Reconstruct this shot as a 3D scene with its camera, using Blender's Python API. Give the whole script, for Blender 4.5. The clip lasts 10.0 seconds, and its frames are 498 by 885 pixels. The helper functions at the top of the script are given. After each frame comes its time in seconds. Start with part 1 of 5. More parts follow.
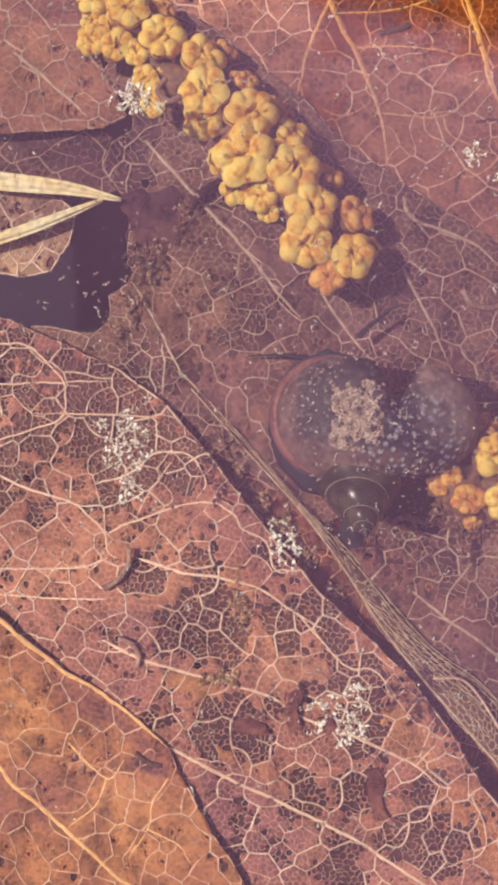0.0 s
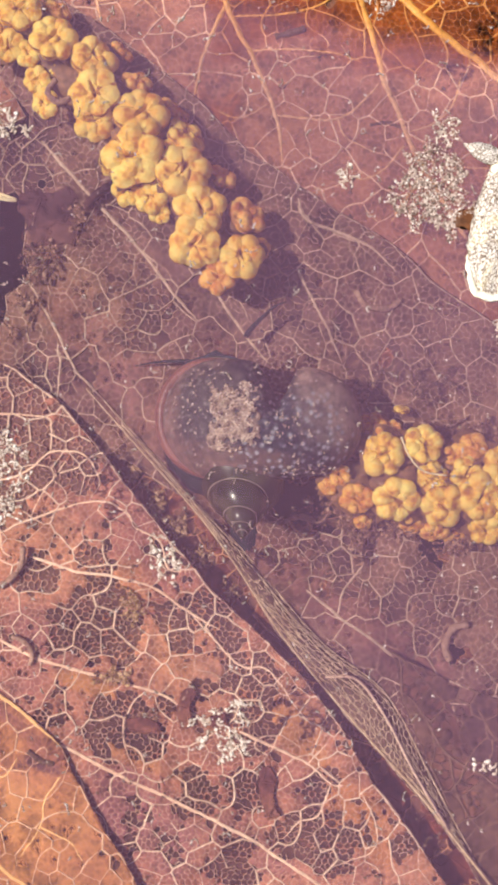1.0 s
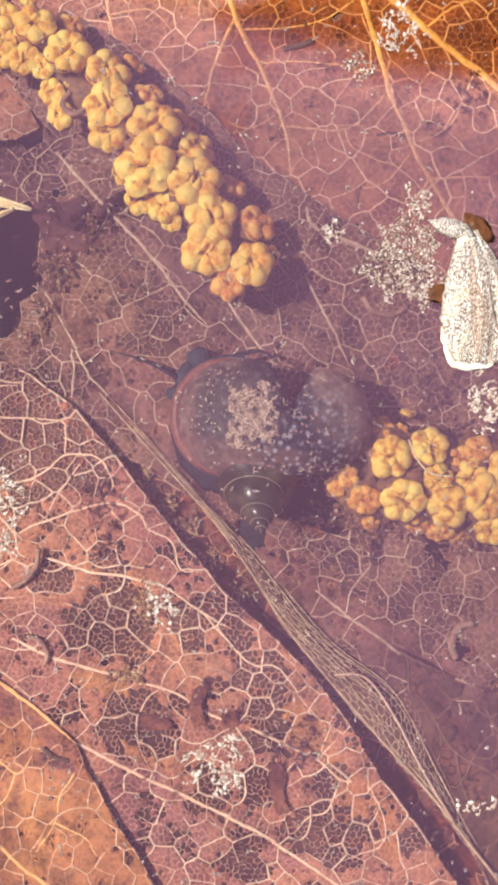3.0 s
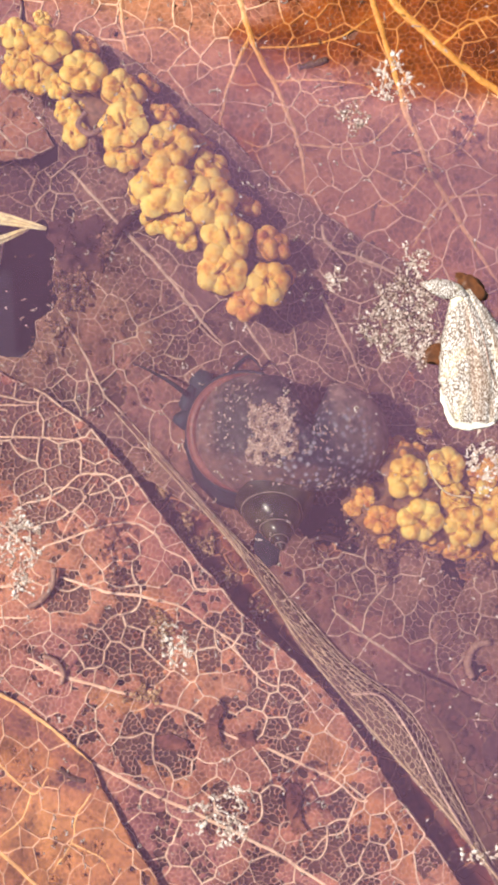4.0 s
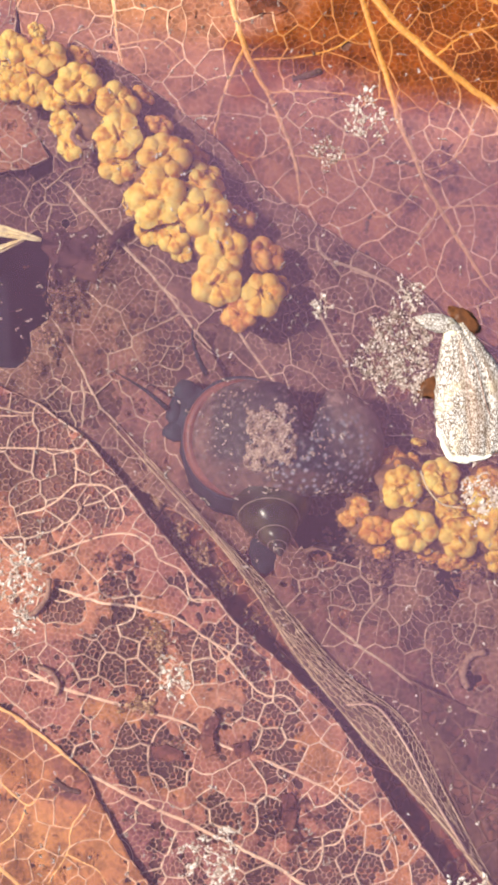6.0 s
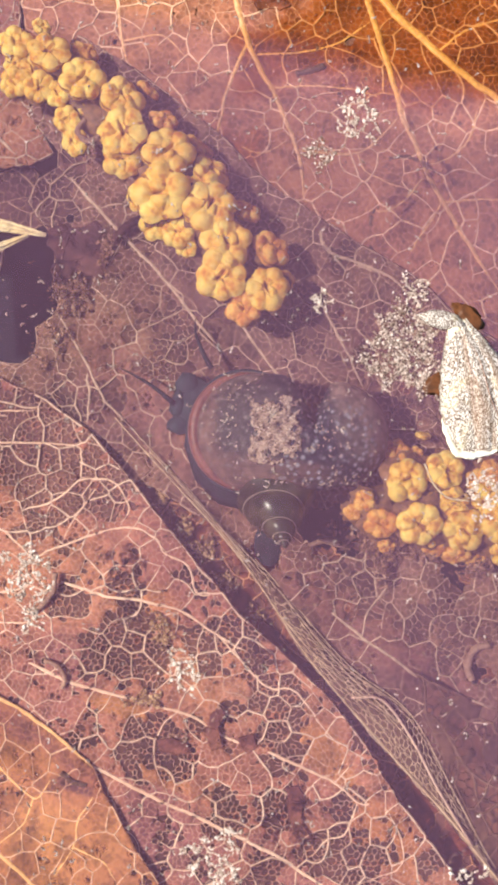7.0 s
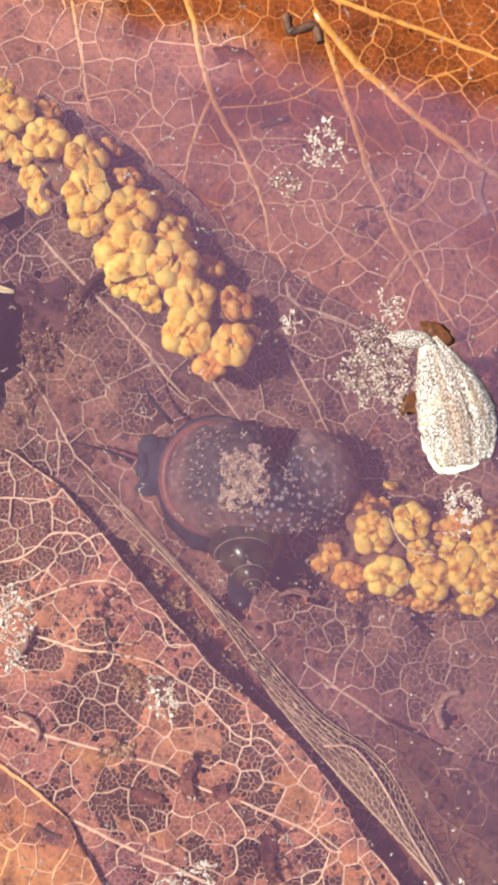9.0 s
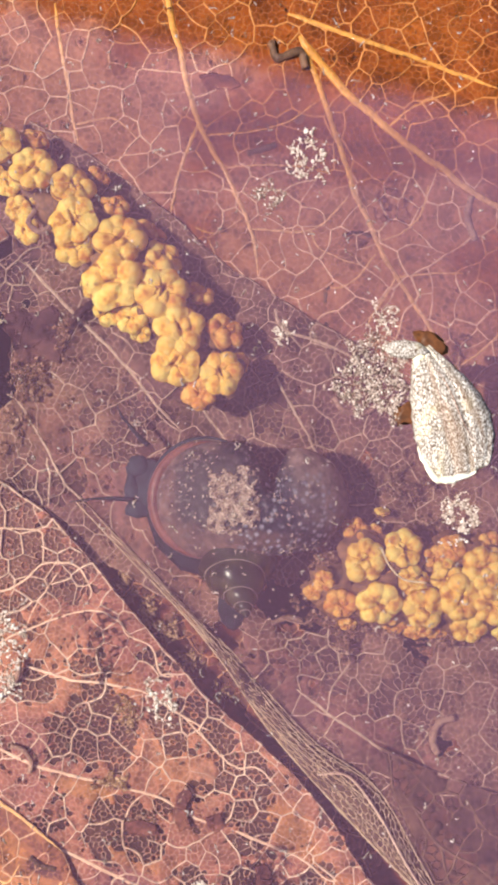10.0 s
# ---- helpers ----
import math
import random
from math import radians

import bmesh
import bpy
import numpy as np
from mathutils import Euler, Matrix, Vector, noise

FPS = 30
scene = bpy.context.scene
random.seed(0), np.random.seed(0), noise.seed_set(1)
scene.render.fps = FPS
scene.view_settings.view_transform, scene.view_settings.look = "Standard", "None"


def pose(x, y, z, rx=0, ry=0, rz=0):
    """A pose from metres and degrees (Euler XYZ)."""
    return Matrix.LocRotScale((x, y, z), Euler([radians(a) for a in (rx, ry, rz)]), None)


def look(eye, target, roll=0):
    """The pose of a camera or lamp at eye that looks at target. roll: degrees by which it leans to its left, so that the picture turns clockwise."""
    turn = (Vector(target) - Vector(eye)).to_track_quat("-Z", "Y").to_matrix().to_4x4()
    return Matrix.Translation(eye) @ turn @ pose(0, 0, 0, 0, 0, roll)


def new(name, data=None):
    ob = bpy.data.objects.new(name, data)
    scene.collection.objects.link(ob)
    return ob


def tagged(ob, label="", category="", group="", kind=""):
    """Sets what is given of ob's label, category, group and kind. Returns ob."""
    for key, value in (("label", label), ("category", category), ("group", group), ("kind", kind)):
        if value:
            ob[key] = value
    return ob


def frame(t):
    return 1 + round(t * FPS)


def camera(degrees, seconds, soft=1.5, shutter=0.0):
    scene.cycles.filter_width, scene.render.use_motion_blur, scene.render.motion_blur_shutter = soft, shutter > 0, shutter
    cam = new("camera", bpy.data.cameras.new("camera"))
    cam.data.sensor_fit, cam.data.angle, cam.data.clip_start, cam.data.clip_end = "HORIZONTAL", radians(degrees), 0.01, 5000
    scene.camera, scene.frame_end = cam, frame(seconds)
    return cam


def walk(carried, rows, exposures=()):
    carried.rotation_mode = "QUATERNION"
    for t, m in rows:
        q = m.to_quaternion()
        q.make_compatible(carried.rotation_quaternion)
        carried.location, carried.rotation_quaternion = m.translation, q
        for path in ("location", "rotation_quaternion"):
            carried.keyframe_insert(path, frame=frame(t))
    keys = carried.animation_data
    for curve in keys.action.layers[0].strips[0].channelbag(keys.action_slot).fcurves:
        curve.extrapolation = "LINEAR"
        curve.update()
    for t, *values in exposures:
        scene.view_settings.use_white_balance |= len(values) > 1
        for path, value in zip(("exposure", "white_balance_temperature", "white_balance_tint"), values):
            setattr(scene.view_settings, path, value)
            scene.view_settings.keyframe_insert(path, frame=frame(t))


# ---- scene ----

cam = camera(30, 10.0, soft=3.5)
walk(cam, [
    (0.0, pose(-0.004836, -0.001601, 0.072441, -0.275, 0.626, 0.172)),
    (0.5, pose(0.000920, -0.001171, 0.071279, -0.329, -0.275, 0.297)),
    (1.0, pose(0.002899, -0.001861, 0.072797, -0.069, 0.221, 0.303)),
    (1.5, pose(0.002085, -0.004646, 0.074026, 0.644, 0.664, 0.124)),
    (2.0, pose(0.001882, -0.004119, 0.074597, 0.433, 0.554, 0.110)),
    (2.5, pose(0.002002, -0.002991, 0.074497, 0.231, 0.027, 0.185)),
    (4.0, pose(0.000753, -0.000541, 0.074359, 0.265, 0.138, 0.068)),
    (4.5, pose(0.000000, 0.000000, 0.074063, 0.003, -0.001, 0.000)),
    (5.0, pose(0.000750, -0.000036, 0.074370, 0.397, -0.023, 0.041)),
    (6.5, pose(0.001086, -0.000081, 0.074492, 0.543, 0.155, -0.104)),
    (7.0, pose(0.000887, -0.000452, 0.074655, 0.476, 0.217, -0.176)),
    (7.5, pose(0.001816, -0.000193, 0.074835, 0.491, -0.117, -0.152)),
    (8.0, pose(0.002749, -0.000271, 0.075415, 0.681, 0.173, -0.446)),
    (8.5, pose(0.003214, 0.001286, 0.075691, 0.253, 0.289, -0.781)),
    (9.0, pose(0.003824, 0.003985, 0.075251, 0.238, 0.508, -1.014)),
    (9.5, pose(0.003004, 0.005320, 0.075247, 0.640, 0.198, -1.369)),
    (10.0, pose(0.004400, 0.005790, 0.075068, 0.538, 0.336, -1.649)),
], [(0.0, 0.69), (0.5, 0.71), (1.0, 0.93), (2.0, 0.99), (10.0, 0.98)])

# ---- world, sun, exposure ----
SUN_EL, SUN_AZ = 52.0, 172.0          # degrees; azimuth counted from +x towards +y
world = bpy.data.worlds.new("sky")
scene.world = world
world.use_nodes = True
wn = world.node_tree.nodes
sky = wn.new("ShaderNodeTexSky")
sky.sky_type, sky.sun_disc = "NISHITA", False
sky.sun_elevation, sky.sun_rotation = radians(SUN_EL), radians(90 - SUN_AZ)
world.node_tree.links.new(sky.outputs[0], wn["Background"].inputs[0])
wn["Background"].inputs[1].default_value = 0.11
sun_data = bpy.data.lights.new("sun", "SUN")
sun_data.energy, sun_data.angle, sun_data.color = 4.4, radians(0.6), (1.0, 0.93, 0.82)
sun = new("sun", sun_data)
sun_dir = Vector((math.cos(radians(SUN_AZ)) * math.cos(radians(SUN_EL)), math.sin(radians(SUN_AZ)) * math.cos(radians(SUN_EL)), math.sin(radians(SUN_EL))))
sun.matrix_world = look(sun_dir * 5, (0, 0, 0))

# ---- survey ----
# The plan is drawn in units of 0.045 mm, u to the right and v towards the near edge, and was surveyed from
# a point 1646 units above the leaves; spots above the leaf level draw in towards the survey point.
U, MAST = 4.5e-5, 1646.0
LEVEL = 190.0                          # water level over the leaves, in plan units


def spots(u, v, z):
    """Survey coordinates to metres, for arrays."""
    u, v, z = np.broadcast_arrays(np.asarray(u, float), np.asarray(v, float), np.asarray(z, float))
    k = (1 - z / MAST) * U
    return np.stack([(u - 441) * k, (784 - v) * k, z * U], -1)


def spot(u, v, z=0.0):
    return Vector(spots(u, v, z).tolist())


def waves(u, v, seed, size):
    """A smooth field of about -1 to 1 with bumps of that many units."""
    r = np.random.RandomState(seed)
    s = np.zeros(np.shape(u))
    for _ in range(7):
        a, p, k = r.uniform(0, 2 * np.pi), r.uniform(0, 2 * np.pi), 2 * np.pi / (size * r.uniform(0.7, 1.8))
        s = s + np.sin((np.asarray(u) * np.cos(a) + np.asarray(v) * np.sin(a)) * k + p)
    return s / 3.2


# ---- mesh helpers ----
def thing(name, at, label, category, group="", kind=""):
    ob = new(name)
    ob.location = at
    ob.empty_display_size = 0.002
    return tagged(ob, label, category, group, kind)


def mesh_from(name, verts, faces, material, origin=(0, 0, 0), smooth=True):
    me = bpy.data.meshes.new(name)
    v = np.asarray(verts, float) - np.asarray(origin, float)
    me.from_pydata(v.tolist(), [], [tuple(int(i) for i in f) for f in faces])
    me.materials.append(material)
    if smooth:
        me.polygons.foreach_set("use_smooth", [True] * len(me.polygons))
    me.update()
    return me


def part(name, verts, faces, material, parent=None, label="", kind="", smooth=True):
    """One mesh object under a thing, from places in metres; its origin is that of the thing."""
    o = (0, 0, 0)
    p = parent
    while p is not None:
        o = tuple(a + b for a, b in zip(o, p.location))
        p = p.parent
    ob = new(name, mesh_from(name, verts, faces, material, o, smooth))
    ob.parent = parent
    return tagged(ob, label, kind=kind)


def sphere_mesh(n_ring=8, n_seg=12):
    v, f = [(0, 0, 1)], []
    for i in range(1, n_ring):
        a = math.pi * i / n_ring
        for j in range(n_seg):
            b = 2 * math.pi * j / n_seg
            v.append((math.sin(a) * math.cos(b), math.sin(a) * math.sin(b), math.cos(a)))
    v.append((0, 0, -1))
    for j in range(n_seg):
        f.append((0, 1 + j, 1 + (j + 1) % n_seg))
        f.append((len(v) - 1, len(v) - 1 - n_seg + (j + 1) % n_seg, len(v) - 1 - n_seg + j))
    for i in range(n_ring - 2):
        for j in range(n_seg):
            a, b = 1 + i * n_seg + j, 1 + i * n_seg + (j + 1) % n_seg
            f.append((a, a + n_seg, b + n_seg, b))
    return np.array(v), f


BALL = sphere_mesh()
PEBBLE = sphere_mesh(4, 6)


def shard(r):
    """An angular grain."""
    return PEBBLE[0] * (1 + r.uniform(-0.38, 0.38, (len(PEBBLE[0]), 1)))


class Pile:
    """Collects vertices and faces of one mesh."""

    def __init__(self):
        self.v, self.f, self.n = [], [], 0

    def add(self, verts, faces):
        verts = np.asarray(verts, float)
        self.v.append(verts)
        self.f += [tuple(i + self.n for i in q) for q in faces]
        self.n += len(verts)

    def verts(self):
        return np.concatenate(self.v)


def tube(points, radii, seg=8, flat=1.0, cap=True):
    """A tapered tube along points, in metres."""
    p = np.asarray(points, float)
    n = len(p)
    radii = np.broadcast_to(np.asarray(radii, float), (n,))
    d = np.gradient(p, axis=0)
    d /= np.linalg.norm(d, axis=1)[:, None] + 1e-12
    up = np.array([0.05, 0.02, 1.0])
    side = np.cross(d, up)
    side /= np.linalg.norm(side, axis=1)[:, None] + 1e-12
    top = np.cross(side, d)
    a = np.linspace(0, 2 * np.pi, seg, endpoint=False)
    v = p[:, None] + radii[:, None, None] * (side[:, None] * np.cos(a)[None, :, None] + flat * top[:, None] * np.sin(a)[None, :, None])
    f = [(i * seg + j, i * seg + (j + 1) % seg, (i + 1) * seg + (j + 1) % seg, (i + 1) * seg + j) for i in range(n - 1) for j in range(seg)]
    v = v.reshape(-1, 3)
    if cap:
        f += [tuple(range(seg))[::-1], tuple(range((n - 1) * seg, n * seg))]
    return v, f


def smooth_path(pts, n):
    """Catmull-Rom through points."""
    p = np.asarray(pts, float)
    p = np.vstack([2 * p[0] - p[1], p, 2 * p[-1] - p[-2]])
    out = []
    for s in np.linspace(0, len(p) - 3 - 1e-9, n):
        i, t = int(s), s - int(s)
        a, b, c, d = p[i], p[i + 1], p[i + 2], p[i + 3]
        out.append(0.5 * (2 * b + (c - a) * t + (2 * a - 5 * b + 4 * c - d) * t * t + (3 * b - a - 3 * c + d) * t**3))
    return np.array(out)


# ---- materials ----
def material(name, rough=0.6, coat=0.0):
    m = bpy.data.materials.new(name)
    m.use_nodes = True
    n = m.node_tree.nodes
    b = n["Principled BSDF"]
    b.inputs["Roughness"].default_value = rough
    b.inputs["Coat Weight"].default_value = coat
    b.inputs["Specular IOR Level"].default_value = 0.2
    return m, n, m.node_tree.links, b


def noise_node(n, l, scale, detail=6.0, rough=0.6, coords=None):
    t = n.new("ShaderNodeTexNoise")
    t.inputs["Scale"].default_value, t.inputs["Detail"].default_value, t.inputs["Roughness"].default_value = scale, detail, rough
    if coords is not None:
        l.new(coords, t.inputs["Vector"])
    return t


def ramp_node(n, l, source, stops):
    r = n.new("ShaderNodeValToRGB")
    while len(r.color_ramp.elements) < len(stops):
        r.color_ramp.elements.new(0.5)
    for e, (p, c) in zip(r.color_ramp.elements, stops):
        e.position, e.color = p, (*c, 1)
    l.new(source, r.inputs[0])
    return r


def mix_color(n, l, fac, a, b, mode="MIX"):
    m = n.new("ShaderNodeMix")
    m.data_type, m.blend_type = "RGBA", mode
    for sock, val in ((m.inputs[0], fac), (m.inputs[6], a), (m.inputs[7], b)):
        if isinstance(val, bpy.types.NodeSocket):
            l.new(val, sock)
        elif isinstance(val, float):
            sock.default_value = val
        else:
            sock.default_value = (*val, 1)
    return m.outputs[2]


def bump_node(n, l, b, height, strength, distance):
    k = n.new("ShaderNodeBump")
    k.inputs["Strength"].default_value, k.inputs["Distance"].default_value = strength, distance
    l.new(height, k.inputs["Height"])
    l.new(k.outputs[0], b.inputs["Normal"])


def mottled(name, stops, scale=250.0, fine=2500.0, rough=0.6, coat=0.0, bump=0.4, dist=0.0001, dark=0.5, translucent=0.0, stains=()):
    """A colour ramp over coarse stains, darkened by fine grain."""
    m, n, l, b = material(name, rough, coat)
    co = n.new("ShaderNodeTexCoord").outputs["Object"]
    coarse, grain = noise_node(n, l, scale, 5, 0.6, co), noise_node(n, l, fine, 4, 0.65, co)
    col = ramp_node(n, l, coarse.outputs["Fac"], stops).outputs[0]
    if stains:
        col = stained(n, l, col, stains)
    g = ramp_node(n, l, grain.outputs["Fac"], [(0.3, (1 - dark,) * 3), (0.62, (1, 1, 1))]).outputs[0]
    l.new(mix_color(n, l, 1.0, col, g, "MULTIPLY"), b.inputs["Base Color"])
    bump_node(n, l, b, grain.outputs["Fac"], bump, dist)
    if translucent:
        b.inputs["Subsurface Weight"].default_value = translucent
        b.inputs["Subsurface Radius"].default_value = (0.0008, 0.0004, 0.0002)
        b.inputs["Subsurface Scale"].default_value = 1.0
    return m


def stained(n, l, col, stains, local=None):
    """Soft-edged stains on the plan, or in local units: u, v, two radii, turn in degrees, colour, amount."""
    pos = local or n.new("ShaderNodeNewGeometry").outputs["Position"]
    wob = noise_node(n, l, 320, 5, 0.65, pos)
    for u, v, ru, rv, turn, colour, amount in stains:
        mp = n.new("ShaderNodeMapping")
        mp.vector_type = "TEXTURE"
        mp.inputs["Location"].default_value = (u * U, v * U, 0) if local else ((u - 441) * U, (784 - v) * U, 0)
        mp.inputs["Rotation"].default_value = (0, 0, radians(turn))
        mp.inputs["Scale"].default_value = (ru * U, rv * U, 1.0)
        l.new(pos, mp.inputs["Vector"])
        ln = n.new("ShaderNodeVectorMath")
        ln.operation = "LENGTH"
        l.new(mp.outputs[0], ln.inputs[0])
        ad = n.new("ShaderNodeMath")
        ad.operation, ad.inputs[1].default_value = "MULTIPLY_ADD", 1.5
        l.new(wob.outputs["Fac"], ad.inputs[0])
        l.new(ln.outputs["Value"], ad.inputs[2])
        mr = n.new("ShaderNodeMapRange")
        mr.interpolation_type = "SMOOTHSTEP"
        for k, x in ((1, 1.45), (2, 1.95), (3, amount), (4, 0.0)):
            mr.inputs[k].default_value = x
        l.new(ad.outputs[0], mr.inputs[0])
        col = mix_color(n, l, mr.outputs[0], col, colour)
    return col


def leaf_material(name, dark, mid, light, spot_amount=0.5, stains=()):
    """Wet decaying blade: stains, darker areole centres, specks."""
    m, n, l, b = material(name, 0.6)
    b.inputs["Specular IOR Level"].default_value = 0.08
    co = n.new("ShaderNodeTexCoord").outputs["Object"]
    coarse, blot, grain = noise_node(n, l, 120, 5, 0.62, co), noise_node(n, l, 420, 5, 0.7, co), noise_node(n, l, 3500, 3, 0.6, co)
    col = ramp_node(n, l, coarse.outputs["Fac"], [(0.32, dark), (0.5, mid), (0.68, light)]).outputs[0]
    col = stained(n, l, col, stains)
    st = ramp_node(n, l, blot.outputs["Fac"], [(0.36, (1 - spot_amount,) * 3), (0.55, (1, 1, 1))]).outputs[0]
    col = mix_color(n, l, 1.0, col, st, "MULTIPLY")
    cells = n.new("ShaderNodeTexVoronoi")
    cells.inputs["Scale"].default_value = 1900
    l.new(co, cells.inputs["Vector"])
    are = ramp_node(n, l, cells.outputs["Distance"], [(0.1, (0.60, 0.58, 0.58)), (0.5, (1, 1, 1))]).outputs[0]
    col = mix_color(n, l, 0.8, col, are, "MULTIPLY")
    drift = noise_node(n, l, 75, 4, 0.6, co)
    hue = ramp_node(n, l, drift.outputs["Fac"], [(0.38, (0.90, 0.84, 1.06)), (0.5, (1.0, 0.97, 1.0)), (0.63, (1.03, 1.01, 0.90))]).outputs[0]
    col = mix_color(n, l, 1.0, col, hue, "MULTIPLY")
    gr = ramp_node(n, l, grain.outputs["Fac"], [(0.3, (0.62, 0.6, 0.6)), (0.6, (1, 1, 1))]).outputs[0]
    l.new(mix_color(n, l, 1.0, col, gr, "MULTIPLY"), b.inputs["Base Color"])
    bump_node(n, l, b, blot.outputs["Fac"], 0.5, 0.0003)
    return m


# haze painted in: the top leaf's blade and veins go paler, pinker here
HAZED = [(760, 400, 340, 190, -38), (600, 235, 170, 100, -25), (300, 80, 190, 100, -40), (860, 230, 140, 70, 0), (140, -40, 190, 130, -20), (420, -20, 140, 60, 0)]
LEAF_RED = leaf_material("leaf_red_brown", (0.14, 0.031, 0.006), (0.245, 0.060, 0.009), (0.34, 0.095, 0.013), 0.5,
    [(u, v, a, b, t, (0.41, 0.178, 0.108), 0.85) for u, v, a, b, t in HAZED] + [(560, 70, 120, 30, 0, (0.15, 0.03, 0.010), 0.6), (840, 105, 90, 40, 20, (0.15, 0.035, 0.010), 0.55)])
LEAF_GREY = leaf_material("leaf_grey_brown", (0.135, 0.063, 0.048), (0.21, 0.105, 0.076), (0.305, 0.162, 0.105), 0.5,
    [(270, 700, 230, 60, -48, (0.27, 0.122, 0.096), 0.75), (690, 1130, 260, 42, -37, (0.235, 0.098, 0.078), 0.75), (520, 600, 110, 50, -30, (0.24, 0.135, 0.088), 0.6), (800, 1300, 130, 60, -40, (0.115, 0.05, 0.05), 0.55), (430, 560, 80, 50, -45, (0.17, 0.10, 0.075), 0.5), (720, 690, 90, 40, 0, (0.14, 0.075, 0.062), 0.5), (150, 690, 70, 40, -30, (0.15, 0.06, 0.06), 0.6)])
LEAF_PINK = leaf_material("leaf_pink_brown", (0.29, 0.110, 0.074), (0.44, 0.177, 0.112), (0.56, 0.245, 0.135), 0.5,
    [(275, 1068, 62, 40, -15, (0.55, 0.235, 0.105), 0.8), (430, 1120, 62, 30, -45, (0.50, 0.20, 0.065), 0.7), (585, 1330, 75, 34, -48, (0.50, 0.215, 0.075), 0.75), (690, 1470, 110, 42, -50, (0.46, 0.18, 0.065), 0.8), (225, 1245, 70, 16, -20, (0.50, 0.22, 0.06), 0.6), (300, 1365, 70, 18, -25, (0.50, 0.22, 0.07), 0.55),
     (330, 1480, 130, 70, -30, (0.27, 0.115, 0.10), 0.7), (420, 1330, 60, 50, 0, (0.25, 0.10, 0.08), 0.6), (150, 1150, 80, 40, -15, (0.28, 0.12, 0.10), 0.55), (500, 1520, 90, 40, -30, (0.30, 0.13, 0.11), 0.6), (60, 930, 90, 50, -10, (0.45, 0.19, 0.115), 0.5), (430, 1240, 40, 40, 0, (0.48, 0.235, 0.16), 0.5)])
LEAF_ORANGE = leaf_material("leaf_orange", (0.30, 0.113, 0.062), (0.44, 0.178, 0.078), (0.55, 0.245, 0.095), 0.65,
    [(60, 1290, 130, 18, -35, (0.22, 0.085, 0.065), 0.6), (150, 1380, 40, 14, -20, (0.12, 0.05, 0.06), 0.75), (70, 1340, 60, 30, -20, (0.50, 0.21, 0.06), 0.6), (-60, 1430, 90, 60, 0, (0.36, 0.15, 0.10), 0.5)])
LEAF_TAN = leaf_material("leaf_tan", (0.24, 0.13, 0.075), (0.42, 0.25, 0.15), (0.58, 0.37, 0.22), 0.55)
LEAF_ROT = leaf_material("leaf_rotten", (0.07, 0.036, 0.028), (0.125, 0.064, 0.046), (0.19, 0.10, 0.068), 0.6)
LEAF_DUSK = leaf_material("leaf_dusky_purple", (0.045, 0.02, 0.02), (0.085, 0.036, 0.034), (0.14, 0.06, 0.05), 0.6)
BRACT_DIM = mottled("rotten_fibre", [(0.3, (0.12, 0.06, 0.04)), (0.65, (0.28, 0.16, 0.10))], 500, 3000, 0.6, 0.1, 0.5)
LEAF_BLACK = leaf_material("leaf_blackened", (0.06, 0.018, 0.012), (0.20, 0.055, 0.032), (0.42, 0.12, 0.05), 0.6)
LEAF_SCRAP = leaf_material("leaf_scrap_purple", (0.075, 0.034, 0.036), (0.12, 0.054, 0.052), (0.17, 0.08, 0.07), 0.6)
FLAKE_RED = leaf_material("leaf_flake_red", (0.13, 0.05, 0.04), (0.22, 0.085, 0.062), (0.30, 0.13, 0.085), 0.5)
LEAF_MAUVE = leaf_material("leaf_mauve", (0.24, 0.095, 0.062), (0.34, 0.145, 0.095), (0.43, 0.19, 0.115), 0.35)
VEIN_DUSK = mottled("vein_dusk", [(0.3, (0.42, 0.155, 0.04)), (0.6, (0.54, 0.235, 0.07))], 200, 2500, 0.5, 0.1, 0.2, stains=[(u, v, a, b, t, (0.78, 0.49, 0.34), 0.9) for u, v, a, b, t in HAZED])
VEIN_WARM = mottled("vein_warm", [(0.3, (0.68, 0.41, 0.28)), (0.6, (0.90, 0.63, 0.46))], 160, 2500, 0.5, 0.1, 0.2, dark=0.3)
VEIN_AMBER = mottled("vein_amber", [(0.3, (0.66, 0.34, 0.13)), (0.6, (0.90, 0.54, 0.22))], 160, 2500, 0.5, 0.1, 0.2, dark=0.3)
LEAF_DEEP = leaf_material("leaf_deep_brown", (0.09, 0.03, 0.02), (0.17, 0.055, 0.032), (0.30, 0.09, 0.04))
SKIN_DARK = leaf_material("leaf_skin_dark", (0.060, 0.027, 0.020), (0.115, 0.052, 0.037), (0.20, 0.09, 0.06), 0.5, [(60, 820, 230, 150, -20, (0.24, 0.115, 0.078), 0.85), (-120, 780, 200, 150, 0, (0.18, 0.085, 0.06), 0.8)])
SKIN_GREY = leaf_material("leaf_skin_grey", (0.075, 0.036, 0.032), (0.125, 0.06, 0.05), (0.19, 0.095, 0.072), 0.5)
SKIN = leaf_material("leaf_skin", (0.12, 0.05, 0.036), (0.20, 0.088, 0.058), (0.29, 0.13, 0.078), 0.5)
VEIN_PALE = mottled("vein_pale", [(0.3, (0.62, 0.39, 0.28)), (0.6, (0.86, 0.62, 0.47))], 200, 2500, 0.5, 0.1, 0.2)
VEIN_GREY = mottled("vein_grey", [(0.3, (0.42, 0.275, 0.195)), (0.6, (0.62, 0.44, 0.32))], 200, 2500, 0.5, 0.1, 0.2)
